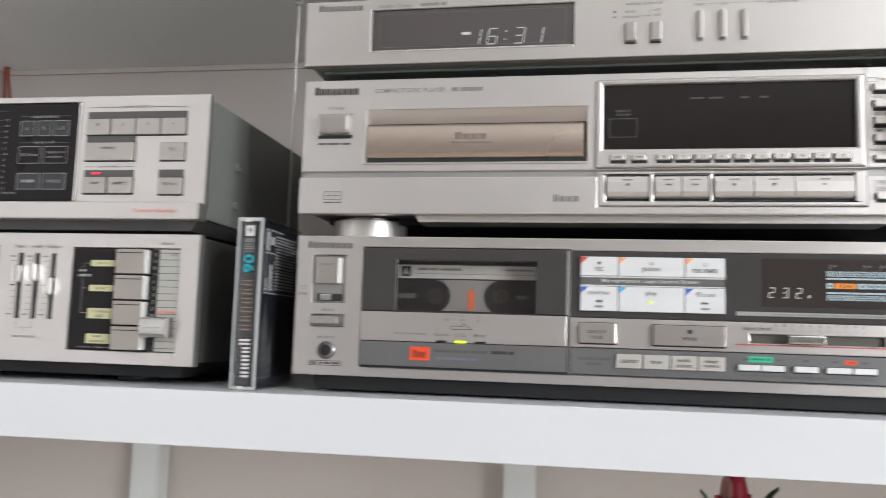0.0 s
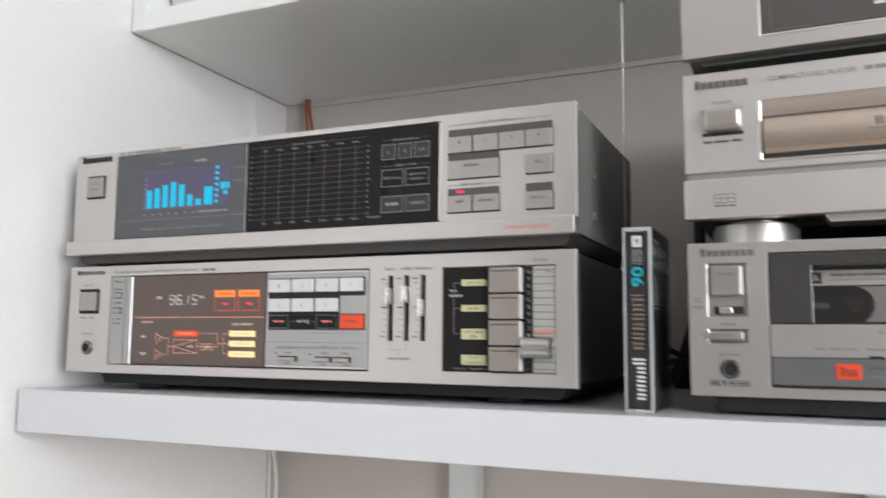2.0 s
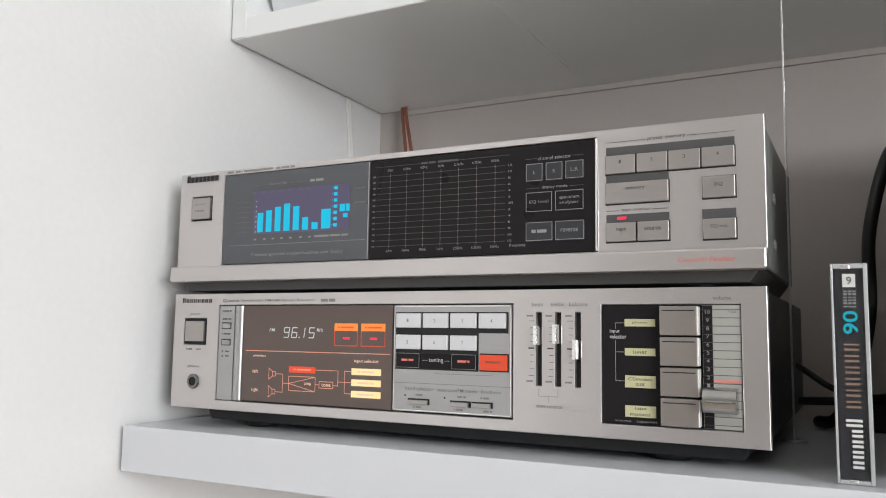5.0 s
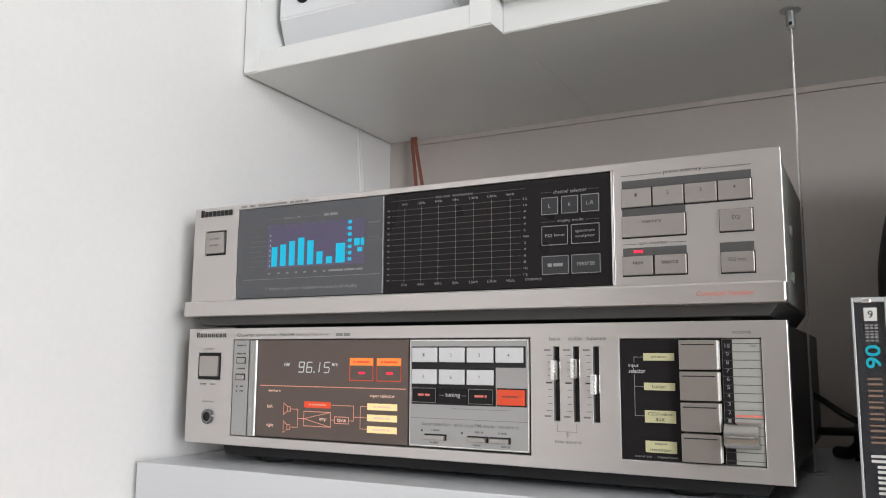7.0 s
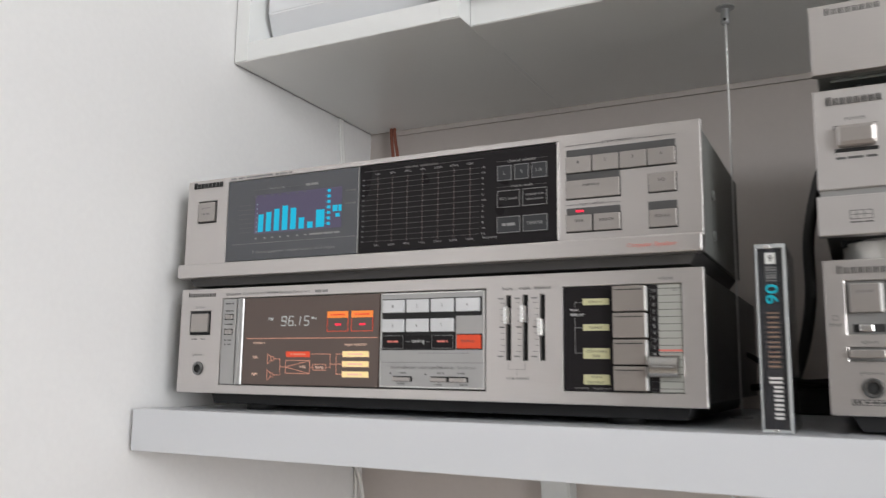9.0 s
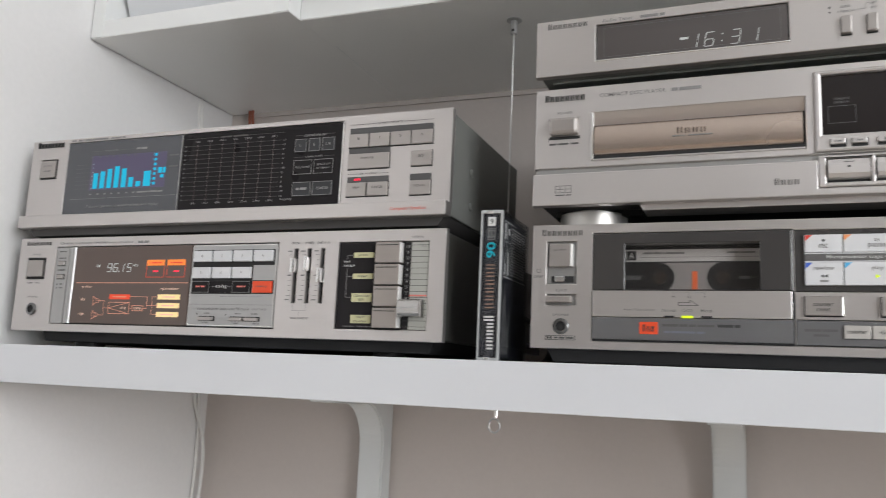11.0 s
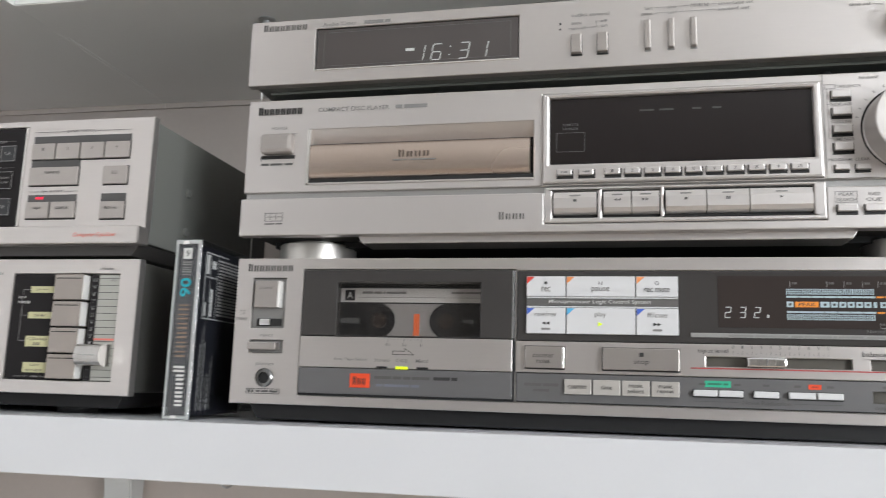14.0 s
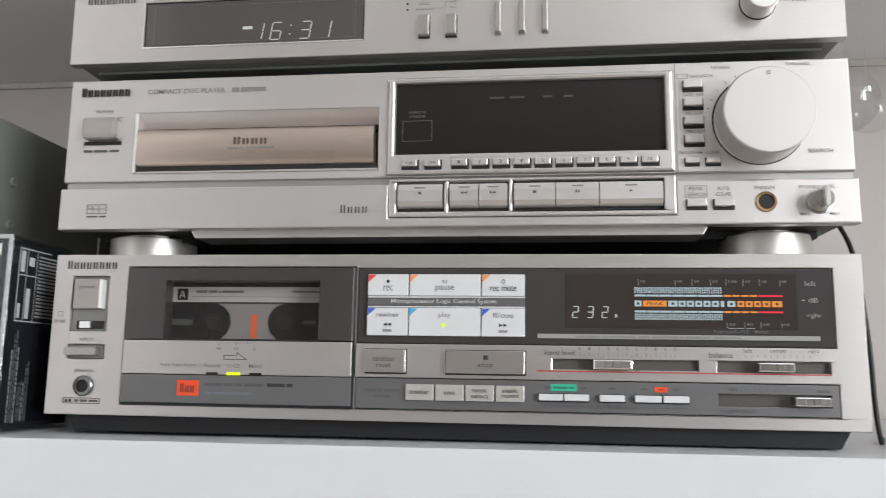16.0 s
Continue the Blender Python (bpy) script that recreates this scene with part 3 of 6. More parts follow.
pc = thing("power_cable", (0, 0, shelf_top(0.45)), "thick black mains cable curving down behind the units", "cable")
tube(pc, "lead", [(0.53, 0.30, 0.236), (0.507, 0.25, 0.225), (0.494, 0.222, 0.205), (0.481, 0.22, 0.15), (0.4795, 0.22, 0.095), (0.471, 0.222, 0.05), (0.455, 0.235, 0.012), (0.44, 0.27, 0.0048)], 0.0047, RUBBER)
pc2 = thing("signal_cable", (0, 0, shelf_top(0.45)), "thin black signal cable lying behind the units", "cable")
tube(pc2, "lead", [(0.40, 0.275, 0.06), (0.43, 0.225, 0.049), (0.45, 0.215, 0.036), (0.47, 0.225, 0.028), (0.50, 0.25, 0.03), (0.53, 0.3, 0.033)], 0.0024, RUBBER)
pc3 = thing("signal_cable", (0, 0, shelf_top(0.45)), "black signal cable lying on the shelf", "cable")
tube(pc3, "lead", [(0.39, 0.29, 0.02), (0.425, 0.25, 0.022), (0.455, 0.235, 0.024), (0.5, 0.25, 0.026), (0.53, 0.31, 0.024)], 0.0032, RUBBER)
pc4 = thing("signal_cable", (0, 0, SHELF_Z), "black cable draped behind the cassette deck", "cable")
tube(pc4, "lead", [(0.905, 0.285, 0.185), (0.926, 0.24, 0.18), (0.938, 0.12, 0.15), (0.9405, 0.06, 0.115), (0.9445, 0.05, 0.065), (0.9465, 0.05, 0.02), (0.949, 0.052, 0.0022), (0.957, 0.07, 0.002)], 0.0014, RUBBER)
box1 = thing("junction_block", (0.452, 0.25, shelf_top(0.452)), "black plug block lying behind the cassette case", "plug")
bx(box1, "body", 0, 52, 0, 26, 0, 60, BLACK, 2.0)


# ---------- receiver ----------
rec = thing("stereo_receiver", (0, 0, 1.400), "silver stereo receiver with lit orange display, standing on shelf", "receiver")
plate(rec, "front_plate", 0, 430, 9, 95, 0, 6, [(10.5, 33.5, 56.5, 76.5), (45, 284, 16, 86.5), (299, 302.6, 37, 81), (311.2, 314.8, 37, 81), (323.4, 327, 37, 81), (339.5, 416.5, 17.5, 85.5)], SILVER, 0.5)
bx(rec, "chassis", 3, 427, 11, 94, 7, 300, CASE_MID, 0.8, "dark steel case")
bx(rec, "plate_backing", 4, 426, 12, 93, 4.6, 6.9, BLACK_FLAT, 0)
for x, y in ((64, 34), (372, 34), (64, 230), (372, 230)):
    drop = (1.400 - shelf_top(x / 1000)) * 1000
    lathe(rec, "foot", x, -drop, [(12, 0), (13, 2), (13, drop + 4)], BLACK, axis="z", cy=y)
bx(rec, "bottom_pan", 26, 420, 0.8, 11.2, 12, 255, BLACK, 0.6, taper=5)
badge(rec, 8, 39, 88.2, 92, INK)
txt(rec, "Quartz", 49, 65, 88.3, 90.9, INK_GREY)
txt(rec, "Synthesizer FM/AM Stereo Receiver", 67, 134, 88.3, 90.8, INK_SOFT)
word_bars(rec, 139, 151, 88.4, 90.5, INK_SOFT, n=2)
bx(rec, "power_button_frame", 10.8, 33.2, 56.8, 76.2, 0.6, 5, BLACK, 0.3)
bx(rec, "power_button", 13, 31.4, 59, 74.2, -1.4, 4, SILVER_BTN, 0.4)
txt(rec, "power", 17, 27, 78.2, 80.4, INK_SOFT)
word_bars(rec, 14, 20, 52.6, 53.6, INK_GREY, n=2)
word_bars(rec, 24, 29, 52.6, 53.6, INK_SOFT, n=2)
txt(rec, "phones", 16.5, 28.5, 38.8, 41.4, INK_SOFT)
jack(rec, 23, 29, 5.6)
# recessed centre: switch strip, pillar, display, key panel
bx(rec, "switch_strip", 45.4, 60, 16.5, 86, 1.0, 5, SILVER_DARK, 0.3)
for z in (58.8, 71):
    bx(rec, "switch_slot", 48.2, 57, z - 2.3, z + 2.5, 0.6, 3, BLACK_FLAT, 0.1)
    bx(rec, "slide_switch", 50.5, 56.6, z - 1.8, z + 1.8, -1.6, 2, SILVER_BTN, 0.3)
for z in (81.5, 75.5, 64.5):
    word_bars(rec, 48.5, 57, z, z + 1.1, INK_GREY, y=0.7, n=2)
marks(rec, "switch_dots", [(49, 48, 50.2, 49.2), (49, 51.4, 50.2, 52.6)], INK, 0.7)
word_bars(rec, 52.5, 56, 48.2, 49.2, INK_GREY, y=0.7, n=1)
word_bars(rec, 52.5, 56, 51.6, 52.6, INK_GREY, y=0.7, n=1)
bm = bmesh.new()
for k in range(9):                                             # half-round bright pillar
    a = math.pi * k / 8
    for z in (16.8, 85.8):
        bm.verts.new(((64.6 - 4.2 * math.cos(a)) / 1000, (2.5 - 3.4 * math.sin(a)) / 1000, z / 1000))
bm.verts.ensure_lookup_table()
for k in range(8):
    f = bm.faces.new((bm.verts[2 * k], bm.verts[2 * k + 2], bm.verts[2 * k + 3], bm.verts[2 * k + 1]))
    f.smooth = True
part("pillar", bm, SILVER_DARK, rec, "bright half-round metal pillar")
# the lamps' warm haze is put into the window's base colour
disp = bx(rec, "display_window", 69.2, 197.4, 17, 85.8, 0.4, 5, SMOKE_HAZE, 0.2, "smoked display with painted lamp haze and orange lit signal diagram")
D = disp
txt(D, "FM", 94, 99.2, 67.2, 69.7, GLOW_WHITE, y=0.1, shear=0.2)
for d, x in (("9", 107), ("6", 114), ("1", 120.6), ("5", 129)):
    digit(D, d, x, 63.2, 4.4, 7, GLOW_WHITE, 0.1, 0.14, 0.75)
marks(D, "decimal_point", [(120.4, 62.9, 121.4, 63.9)], GLOW_WHITE, 0.1)
txt(D, "MHz", 136, 141.4, 67.6, 70, GLOW_WHITE, y=0.1, shear=0.2)
for x0, x1 in ((151, 170.2), (173, 192.2)):
    marks(D, "lamp_field", [(x0, 68.3, x1, 73.4)], GLOW_ORANGE, 0.1)
    outline(D, "lamp_outline", x0 + 0.2, 58.2, x1 - 0.2, 73.2, 0.5, GLOW_RED, 0.15)
    word_bars(D, x0 + 3, x1 - 3, 70.2, 71.3, GLOW_RED, 0.05, 2)
    marks(D, "lamp_bar", [(x0 + 7.4, 62.6, x1 - 6.4, 64)], LED_RED, 0.1)
strokes(D, "divider_line", [(73, 53.2, 196, 53.2)], 0.55, GLOW_LINE, 0.12)
txt(D, "speakers", 80, 91.5, 48.5, 50.8, GLOW_TEXT, 0.1)
txt(D, "left", 80, 85, 37.4, 39.8, GLOW_TEXT, 0.1)
txt(D, "right", 79.5, 86, 23.6, 26.6, GLOW_TEXT, 0.1)
for z in (37.2, 24.6):
    strokes(D, "speaker_symbol", [(95, z - 4, 95, z + 4), (95, z - 4, 98.4, z - 1.6), (95, z + 4, 98.4, z + 1.6), (98.4, z - 1.6, 101, z - 1.6), (101, z - 1.6, 101, z + 1.6), (101, z + 1.6, 98.4, z + 1.6), (98.4, z - 1.6, 98.4, z + 1.6), (101, z, 107.6, z)], 0.42, GLOW_LINE, 0.12)
strokes(D, "signal_lines", [(107.6, 24.6, 107.6, 37.2), (107.6, 30.9, 113, 30.9), (113, 30.9, 136, 36), (113, 30.9, 136, 26), (136, 30.9, 139.4, 30.9), (151, 30.9, 155, 30.9), (155, 30.9, 155, 41), (155, 41, 136, 41), (155, 33.5, 160.5, 33.5), (160.5, 26, 160.5, 41), (160.5, 41, 166, 41), (160.5, 33.5, 166, 33.5), (160.5, 26, 166, 26)], 0.42, GLOW_LINE, 0.12)
outline(D, "amp_outline", 113, 26, 136, 36, 0.45, GLOW_LINE, 0.14)
txt(D, "amp", 126.5, 132.5, 29.6, 32, GLOW_TEXT, 0.1)
outline(D, "tone_outline", 139.4, 28.8, 151, 33.2, 0.45, GLOW_LINE, 0.14)
txt(D, "tone", 141.4, 149, 29.9, 32.2, GLOW_TEXT, 0.1)
marks(D, "lamp_field", [(113, 38.6, 136, 43)], GLOW_RED, 0.1)
word_bars(D, 117, 132, 40.3, 41.3, GLOW_LINE, 0.05, 2)
txt(D, "input selector", 168, 187.5, 46.6, 49.4, GLOW_TEXT, 0.1)
for z in (38.8, 31.4, 23.8):
    marks(D, "lamp_field", [(166, z, 189.6, z + 4.4)], GLOW_YELLOW, 0.1)
    word_bars(D, 171, 184, z + 1.6, z + 2.8, GLOW_TEXT, 0.05, 2)
kp = bx(rec, "key_panel", 198.2, 283, 17, 85.8, 1.0, 5, SILVER_DARK, 0.3, "darker silver key panel")
outline(kp, "panel_rim", 199, 17.8, 282.2, 85, 0.5, BRIGHT, 0.8)
bx(kp, "key_recess", 200, 280.6, 68, 81.2, 0.8, 3, BLACK_FLAT, 0.1)
bx(kp, "key_recess", 200, 260.4, 44, 68, 0.8, 3, BLACK_FLAT, 0.1)
for k, (x, z) in enumerate([(201, 71), (221, 71), (241, 71), (261, 71), (201, 57), (221, 57), (241, 57)]):
    bx(kp, "preset_key", x, x + 18.2, z, z + 9.4, -1.2, 2, WHITE_KEY, 0.5)
    txt(kp, str(k + 1), x + 8.3, x + 9.7, z + 3.6, z + 5.8, INK_SOFT, -1.4)
for x0, x1 in ((201, 219), (242, 259.4)):
    bx(kp, "tuning_key", x0, x1, 45, 54.6, -0.4, 2, PANEL_BLACK, 0.3)
    outline(kp, "tuning_rim", x0 + 0.3, 45.3, x1 - 0.3, 54.3, 0.3, DIM_PRINT, -0.6)
    word_bars(kp, x0 + 4.5, x1 - 4.5, 49.4, 50.8, PINK_PRINT, -0.6, 2)
bx(kp, "tuning_label", 219.6, 241.4, 45, 54.6, 0.2, 2, PANEL_BLACK, 0.1)
txt(kp, "tuning", 225.5, 236, 48.4, 51.8, WHITE_PRINT, 0.0)
strokes(kp, "tuning_rule", [(221, 50, 224.6, 50), (237, 50, 240.4, 50)], 0.3, DIM_PRINT, 0.0)
bx(kp, "memory_key_gap", 261.2, 281, 44.2, 55.4, 0.7, 2, BLACK_FLAT, 0.1)
bx(kp, "memory_key", 262, 280.2, 45, 54.6, -1.2, 2, RED_KEY, 0.5, "orange-red memory key")
txt(kp, "memory", 266, 276.4, 48.8, 50.8, INK_GREY, -1.4)
strokes(kp, "panel_line", [(199.4, 35.2, 282, 35.2)], 0.35, INK_SOFT, 0.8)
strokes(kp, "panel_line", [(230, 42.6, 230, 41.8), (230, 41.8, 270, 41.8), (270, 41.8, 270, 42.6)], 0.3, INK_SOFT, 0.8)
txt(kp, "band selector", 208, 229, 30.6, 33, INK_SOFT, 0.8)
txt(kp, "auto scan/FM mode", 231.5, 259.5, 30.6, 33, INK_SOFT, 0.8)
txt(kp, "loudness", 262.5, 276, 30.8, 33, INK_SOFT, 0.8)
for x0, x1 in ((210, 226), (241, 255.4), (256, 270.4)):
    bx(kp, "switch_slot", x0, x1, 21.6, 25.4, 0.6, 3, BLACK_FLAT, 0.1)
    bx(kp, "slide_switch", x0 + 0.6, x1 - 1, 21.8, 24.6, -1.8, 2, SILVER_BTN, 0.4)
for x, z in ((215, 27.2), (214, 19.4), (246, 27.2), (262, 27.2), (244, 19.2), (264, 19.2)):
    word_bars(kp, x, x + 6, z, z + 1.2, INK_SOFT, 0.8, 2)
marks(kp, "switch_dot", [(207.4, 26.6, 208.6, 27.8)], INK, 0.8)
marks(kp, "switch_dot", [(236.4, 26.2, 237.6, 27.4)], INK, 0.8)
# tone sliders
for x, lab, a, b, zc in ((299, "bass", 296.4, 303.6, 67), (311.2, "treble", 308.4, 317, 68), (323.4, "balance", 320, 331.4, 59)):
    bx(rec, "slider_well", x, x + 3.6, 37, 81, 3.4, 5, BLACK_FLAT, 0)
    bx(rec, "slider_knob", x - 0.3, x + 3.0, zc - 6, zc + 6, -5.5, 3, CHROME, 0.9, "chrome slider knob")
    for k in range(4):
        bx(rec, "knob_ridge", x + 0.3, x + 2.4, zc - 4.4 + 2.4 * k, zc - 3.0 + 2.4 * k, -6.0, -5.0, BRIGHT, 0.25)
    txt(rec, lab, a, b, 84.6, 87, INK_SOFT)
    ticks = [(x - 4.6 if k in (0, 4, 8) else x - 3.6, 43 + k * 4.1 - 0.16, x - 1, 43 + k * 4.1 + 0.16) for k in range(9)]
    marks(rec, "slider_scale", ticks, INK_GREY)
    marks(rec, "slider_scale_centre", [(x - 4.8, 59.0, x - 1, 59.8)], INK)
    word_bars(rec, x - 6, x - 1.8, 78.4, 79.4, INK_SOFT, n=1)
    word_bars(rec, x - 6, x - 1.8, 39.2, 40.2, INK_SOFT, n=1)
strokes(rec, "tone_bracket", [(301, 35.4, 301, 31), (301, 31, 313, 31), (313, 31, 313, 35.4), (307, 31, 307, 27.4)], 0.25, INK_SOFT)
txt(rec, "tone control", 299.4, 315.6, 24.2, 26.4, INK_SOFT)
# selector and volume
CHAMPAGNE_BTN = principled("champagne_button", (0.36, 0.325, 0.3), 0.35, 0.8, 0.03, BRUSH, 0.06, 0.03)
sp = bx(rec, "selector_panel", 340, 373, 18, 85, 0.6, 5, PANEL_BLACK, 0.2, "black input selector panel with yellowish tags")
for z0, z1, words in ((73, 77.2, ("phono",)), (56.4, 60.6, ("tuner",)), (38.4, 45.2, ("CD/video", "aux")), (22, 28.4, ("tape", "monitor"))):
    bx(sp, "tag", 353, 370.4, z0, z1, 0.2, 2, TAG_YELLOW, 0.1)
    for k, wd in enumerate(words):
        zc = (z0 + z1) / 2 + (0 if len(words) == 1 else 1.5 - 3 * k)
        txt(sp, wd, 361.7 - len(wd) * 0.85, 361.7 + len(wd) * 0.85, zc - 0.9, zc + 0.9, INK_GREY, 0.05)
strokes(sp, "selector_lines", [(347.6, 75, 353, 75), (347.6, 75, 347.6, 71.8), (347.6, 65, 347.6, 42), (347.6, 58.4, 353, 58.4), (347.6, 42, 353, 42)], 0.3, DIM_PRINT, 0.4)
txt(sp, "input", 344.4, 350, 68.8, 71.2, WHITE_PRINT, 0.4)
txt(sp, "selector", 344.4, 354, 66, 68.4, WHITE_PRINT, 0.4)
txt(sp, "source   tape/ext", 347, 371, 18.8, 20.4, DIM_PRINT, 0.4)
for z0, z1 in ((68.2, 84.4), (51.4, 67.2), (34.8, 50.4), (18.6, 33.8)):
    b = bx(rec, "selector_button", 374, 394.6, z0, z1, -5.2, 4, CHAMPAGNE_BTN, 0.5, "champagne silver selector button")
    bx(b, "groove", 375.4, 393, z1 - 2.8, z1 - 2.2, -5.35, -4.9, BLACK_FLAT, 0)
    # window's glint on the button's side, painted as a pale strip
    bx(b, "side_glint", 394.3, 394.9, z0 + 0.4, z1 - 0.4, -5.0, 1, SIDE_GLINT, 0.15, "pale strip painted as the window glint on the button side")
bx(rec, "volume_scale", 396, 416, 18, 85, 1.4, 5, principled("scale_silver", (0.42, 0.42, 0.385), 0.45, 0.4, 0.03, BRUSH, 0.05, 0.02), 0.2)
bx(rec, "number_strip", 396.2, 401.4, 18.2, 84.8, 1.1, 3, PANEL_BLACK, 0)
for k in range(15):
    marks(rec, "scale_line", [(401.4, 20 + k * 4.45, 416, 20.4 + k * 4.45)], INK_GREY, 1.1)
for k in range(15):
    marks(rec, "scale_line", [(396.4, 20 + k * 4.45, 401.4, 20.2 + k * 4.45)], FAINT_PRINT, 0.9)
for k in range(10):
    txt(rec, str(10 - k), 398 if k else 397.6, 399.6 if k else 400.2, 80.2 - k * 4.45, 82.2 - k * 4.45, DIM_PRINT, 0.9)
txt(rec, "max", 410, 414, 80.6, 82, INK_SOFT, 1.0)
marks(rec, "red_scale_line", [(401.6, 43.2, 415.8, 44.4)], PINK_PRINT, 0.95)
txt(rec, "volume", 402, 411.6, 87.8, 90, INK_SOFT)
bm = bmesh.new()                                              # a stubby bar knob, rounded like a half cylinder
prof = [(3, 27)] + [(-6.0 - 5.6 * math.sin(math.pi * k / 12), 33.8 - 6.8 * math.cos(math.pi * k / 12)) for k in range(13)] + [(3, 40.6)]
ends = [[bm.verts.new((x / 1000, y / 1000, z / 1000)) for y, z in prof] for x in (397.2, 414.4)]
for k in range(len(prof) - 1):
    f = bm.faces.new((ends[0][k], ends[0][k + 1], ends[1][k + 1], ends[1][k]))
    f.smooth = 0 < k < len(prof) - 2
bm.faces.new(ends[0])
bm.faces.new(ends[1])
bmesh.ops.recalc_face_normals(bm, faces=bm.faces)
for e in bm.edges:
    if len(e.link_faces) == 2 and e.calc_face_angle(0) > 0.6:
        e.smooth = False
vk = part("volume_knob", bm, KNOB_GREY, rec, "chunky rounded chrome volume slider knob")
bx(vk, "grip_line", 399.6, 412, 33.4, 34.0, -11.8, -11, SILVER_DARK, 0.1)


# ---------- graphic equaliser ----------
eq = thing("graphic_equaliser", (0, 0, 1.400), "silver graphic equaliser with blue spectrum display, on the receiver", "equaliser")
plate(eq, "front_plate", 0, 431, 115, 189.4, 0, 6, [(45, 337.6, 116.6, 185.4), (12.5, 33.5, 151.6, 170.6)], SILVER, 0.5)
bx(eq, "lower_lip", 0, 431, 104, 115.6, -7, 6, SILVER, 1.2, "protruding silver lower lip")
bx(eq, "chassis", 2, 429, 106, 188, 7, 186, CASE_GREY, 0.8, "grey-green steel case")
bx(eq, "plate_backing", 4, 427, 108, 186, 4.8, 6.9, BLACK_FLAT, 0)
bx(eq, "base_tray", 4, 427, 97.4, 105.6, 3, 180, CASE_DARK, 0.6, taper=6)
for x, y in ((40, 26), (390, 26), (40, 160), (390, 160)):
    lathe(eq, "foot", x, 95.2, [(13, 0), (13.5, 3)], BLACK, axis="z", cy=y)
for z in (150, 122):
    s = lathe(eq, "side_screw", 0, 0, [(3.4, 0), (3.4, -1.2), (2.4, -1.8), (0.3, -1.2)], CASE_GREY, seg=16)
    s.rotation_euler = (0, 0, radians(90))
    s.location = (0.4292, 0.052, z / 1000)
badge(eq, 7, 40, 182.2, 187.6, INK, raised=0.6)
word_bars(eq, 48, 92, 186.5, 188.0, INK_SOFT, n=7)
word_bars(eq, 95, 112, 186.5, 187.9, INK_SOFT, n=4)
bx(eq, "power_button_gap", 12.8, 33.2, 151.8, 170.4, 1, 5, BLACK, 0.2)
bx(eq, "power_button", 13.8, 32, 153, 169.4, -1.2, 4, SILVER_BTN, 0.4)
txt(eq, "power", 17.5, 28, 163, 165, INK_SOFT, -1.4)
word_bars(eq, 17.5, 26.5, 158.6, 160, INK_SOFT, -1.4, 3)
ed = bx(eq, "analyser_window", 45.6, 176, 117, 185, 0.2, 5, SMOKE_GREY, 0.4, "dark grey display window with cyan bars")
marks(ed, "phosphor_field", [(75, 138.6, 161, 171)], PURPLE, 0.05)
for x, w, h in ((79, 5.4, 14.5), (87, 5.4, 16), (95.2, 5.4, 18), (103.4, 5.6, 20), (111.8, 5.6, 17.5), (120.2, 5.4, 9), (128.6, 5.4, 5), (137, 8, 14)):
    marks(ed, "spectrum_bar", [(x, 140, x + w, 140 + h)], GLOW_CYAN, -0.1)
marks(ed, "scale_dots", [(77, 140 + 3.8 * k, 78, 141 + 3.8 * k) for k in range(7)], GLOW_PALE, -0.1)
marks(ed, "scale_marks", [(147.4, 141 + 4.4 * k, 150.4, 143.4 + 4.4 * k) for k in range(7)] + [(146, 142 + 4.4 * k, 146.7, 142.7 + 4.4 * k) for k in range(7)], GLOW_CYAN, -0.1)
marks(ed, "channel_marks", [(152.6, 151.4, 157.2, 156.6), (158, 151.4, 161, 156.6), (155.4, 147, 159.4, 150)], GLOW_CYAN, -0.1)
for k, x in enumerate((74, 83, 91, 99, 107, 116, 124)):
    word_bars(ed, x, x + 2.4, 169.2, 170.4, FAINT_PRINT, 0.0, 1)
    word_bars(ed, x + 2, x + 4.4, 134.2, 135.4, DIM_PRINT, -0.05, 1)
txt(ed, "frequency (Hz)", 89, 105, 174.4, 176.6, DIM_PRINT, -0.05)
strokes(ed, "rule", [(73, 175.4, 88, 175.4), (107, 175.4, 124, 175.4)], 0.3, FAINT_PRINT, -0.05)
word_bars(ed, 126, 138, 174.6, 176.4, DIM_PRINT, -0.05, 2)
word_bars(ed, 131, 160, 134.2, 135.6, DIM_PRINT, -0.05, 3)
word_bars(ed, 164, 174, 166.4, 167.8, FAINT_PRINT, -0.05, 1)
word_bars(ed, 164, 174, 156.2, 157.6, FAINT_PRINT, -0.05, 1)
for k in range(7):
    strokes(ed, "scale_line", [(58, 140.4 + 3.8 * k, 74 if k % 3 else 70, 140.4 + 3.8 * k)], 0.25, FAINT_PRINT, -0.05)
strokes(ed, "rule", [(53, 130.8, 174, 130.8)], 0.3, DIM_PRINT, -0.05)
txt(ed, "7 channel spectrum analyzer/realtime level display", 74, 156, 121.6, 124.8, DIM_PRINT, -0.05)
ep = bx(eq, "curve_panel", 177, 336.4, 117, 184.6, 0.4, 5, PANEL_BLACK, 0.3, "black panel with printed frequency grid")
bx(eq, "panel_edge", 336.5, 337.4, 117, 185, -0.8, 4, BRIGHT, 0.1)
bx(eq, "panel_edge", 176.1, 176.9, 117, 185, -0.4, 4, SILVER_DARK, 0.1)
TOUCH_GREY = principled("dark_grey_touch_key", (0.042, 0.043, 0.046), 0.3, 0.0, 0.03, (600, 600, 600), 0.0, 0.04, 0.2)
BROWN_LINE = principled("brown_grid_print", (0.12, 0.085, 0.075), 0.5)
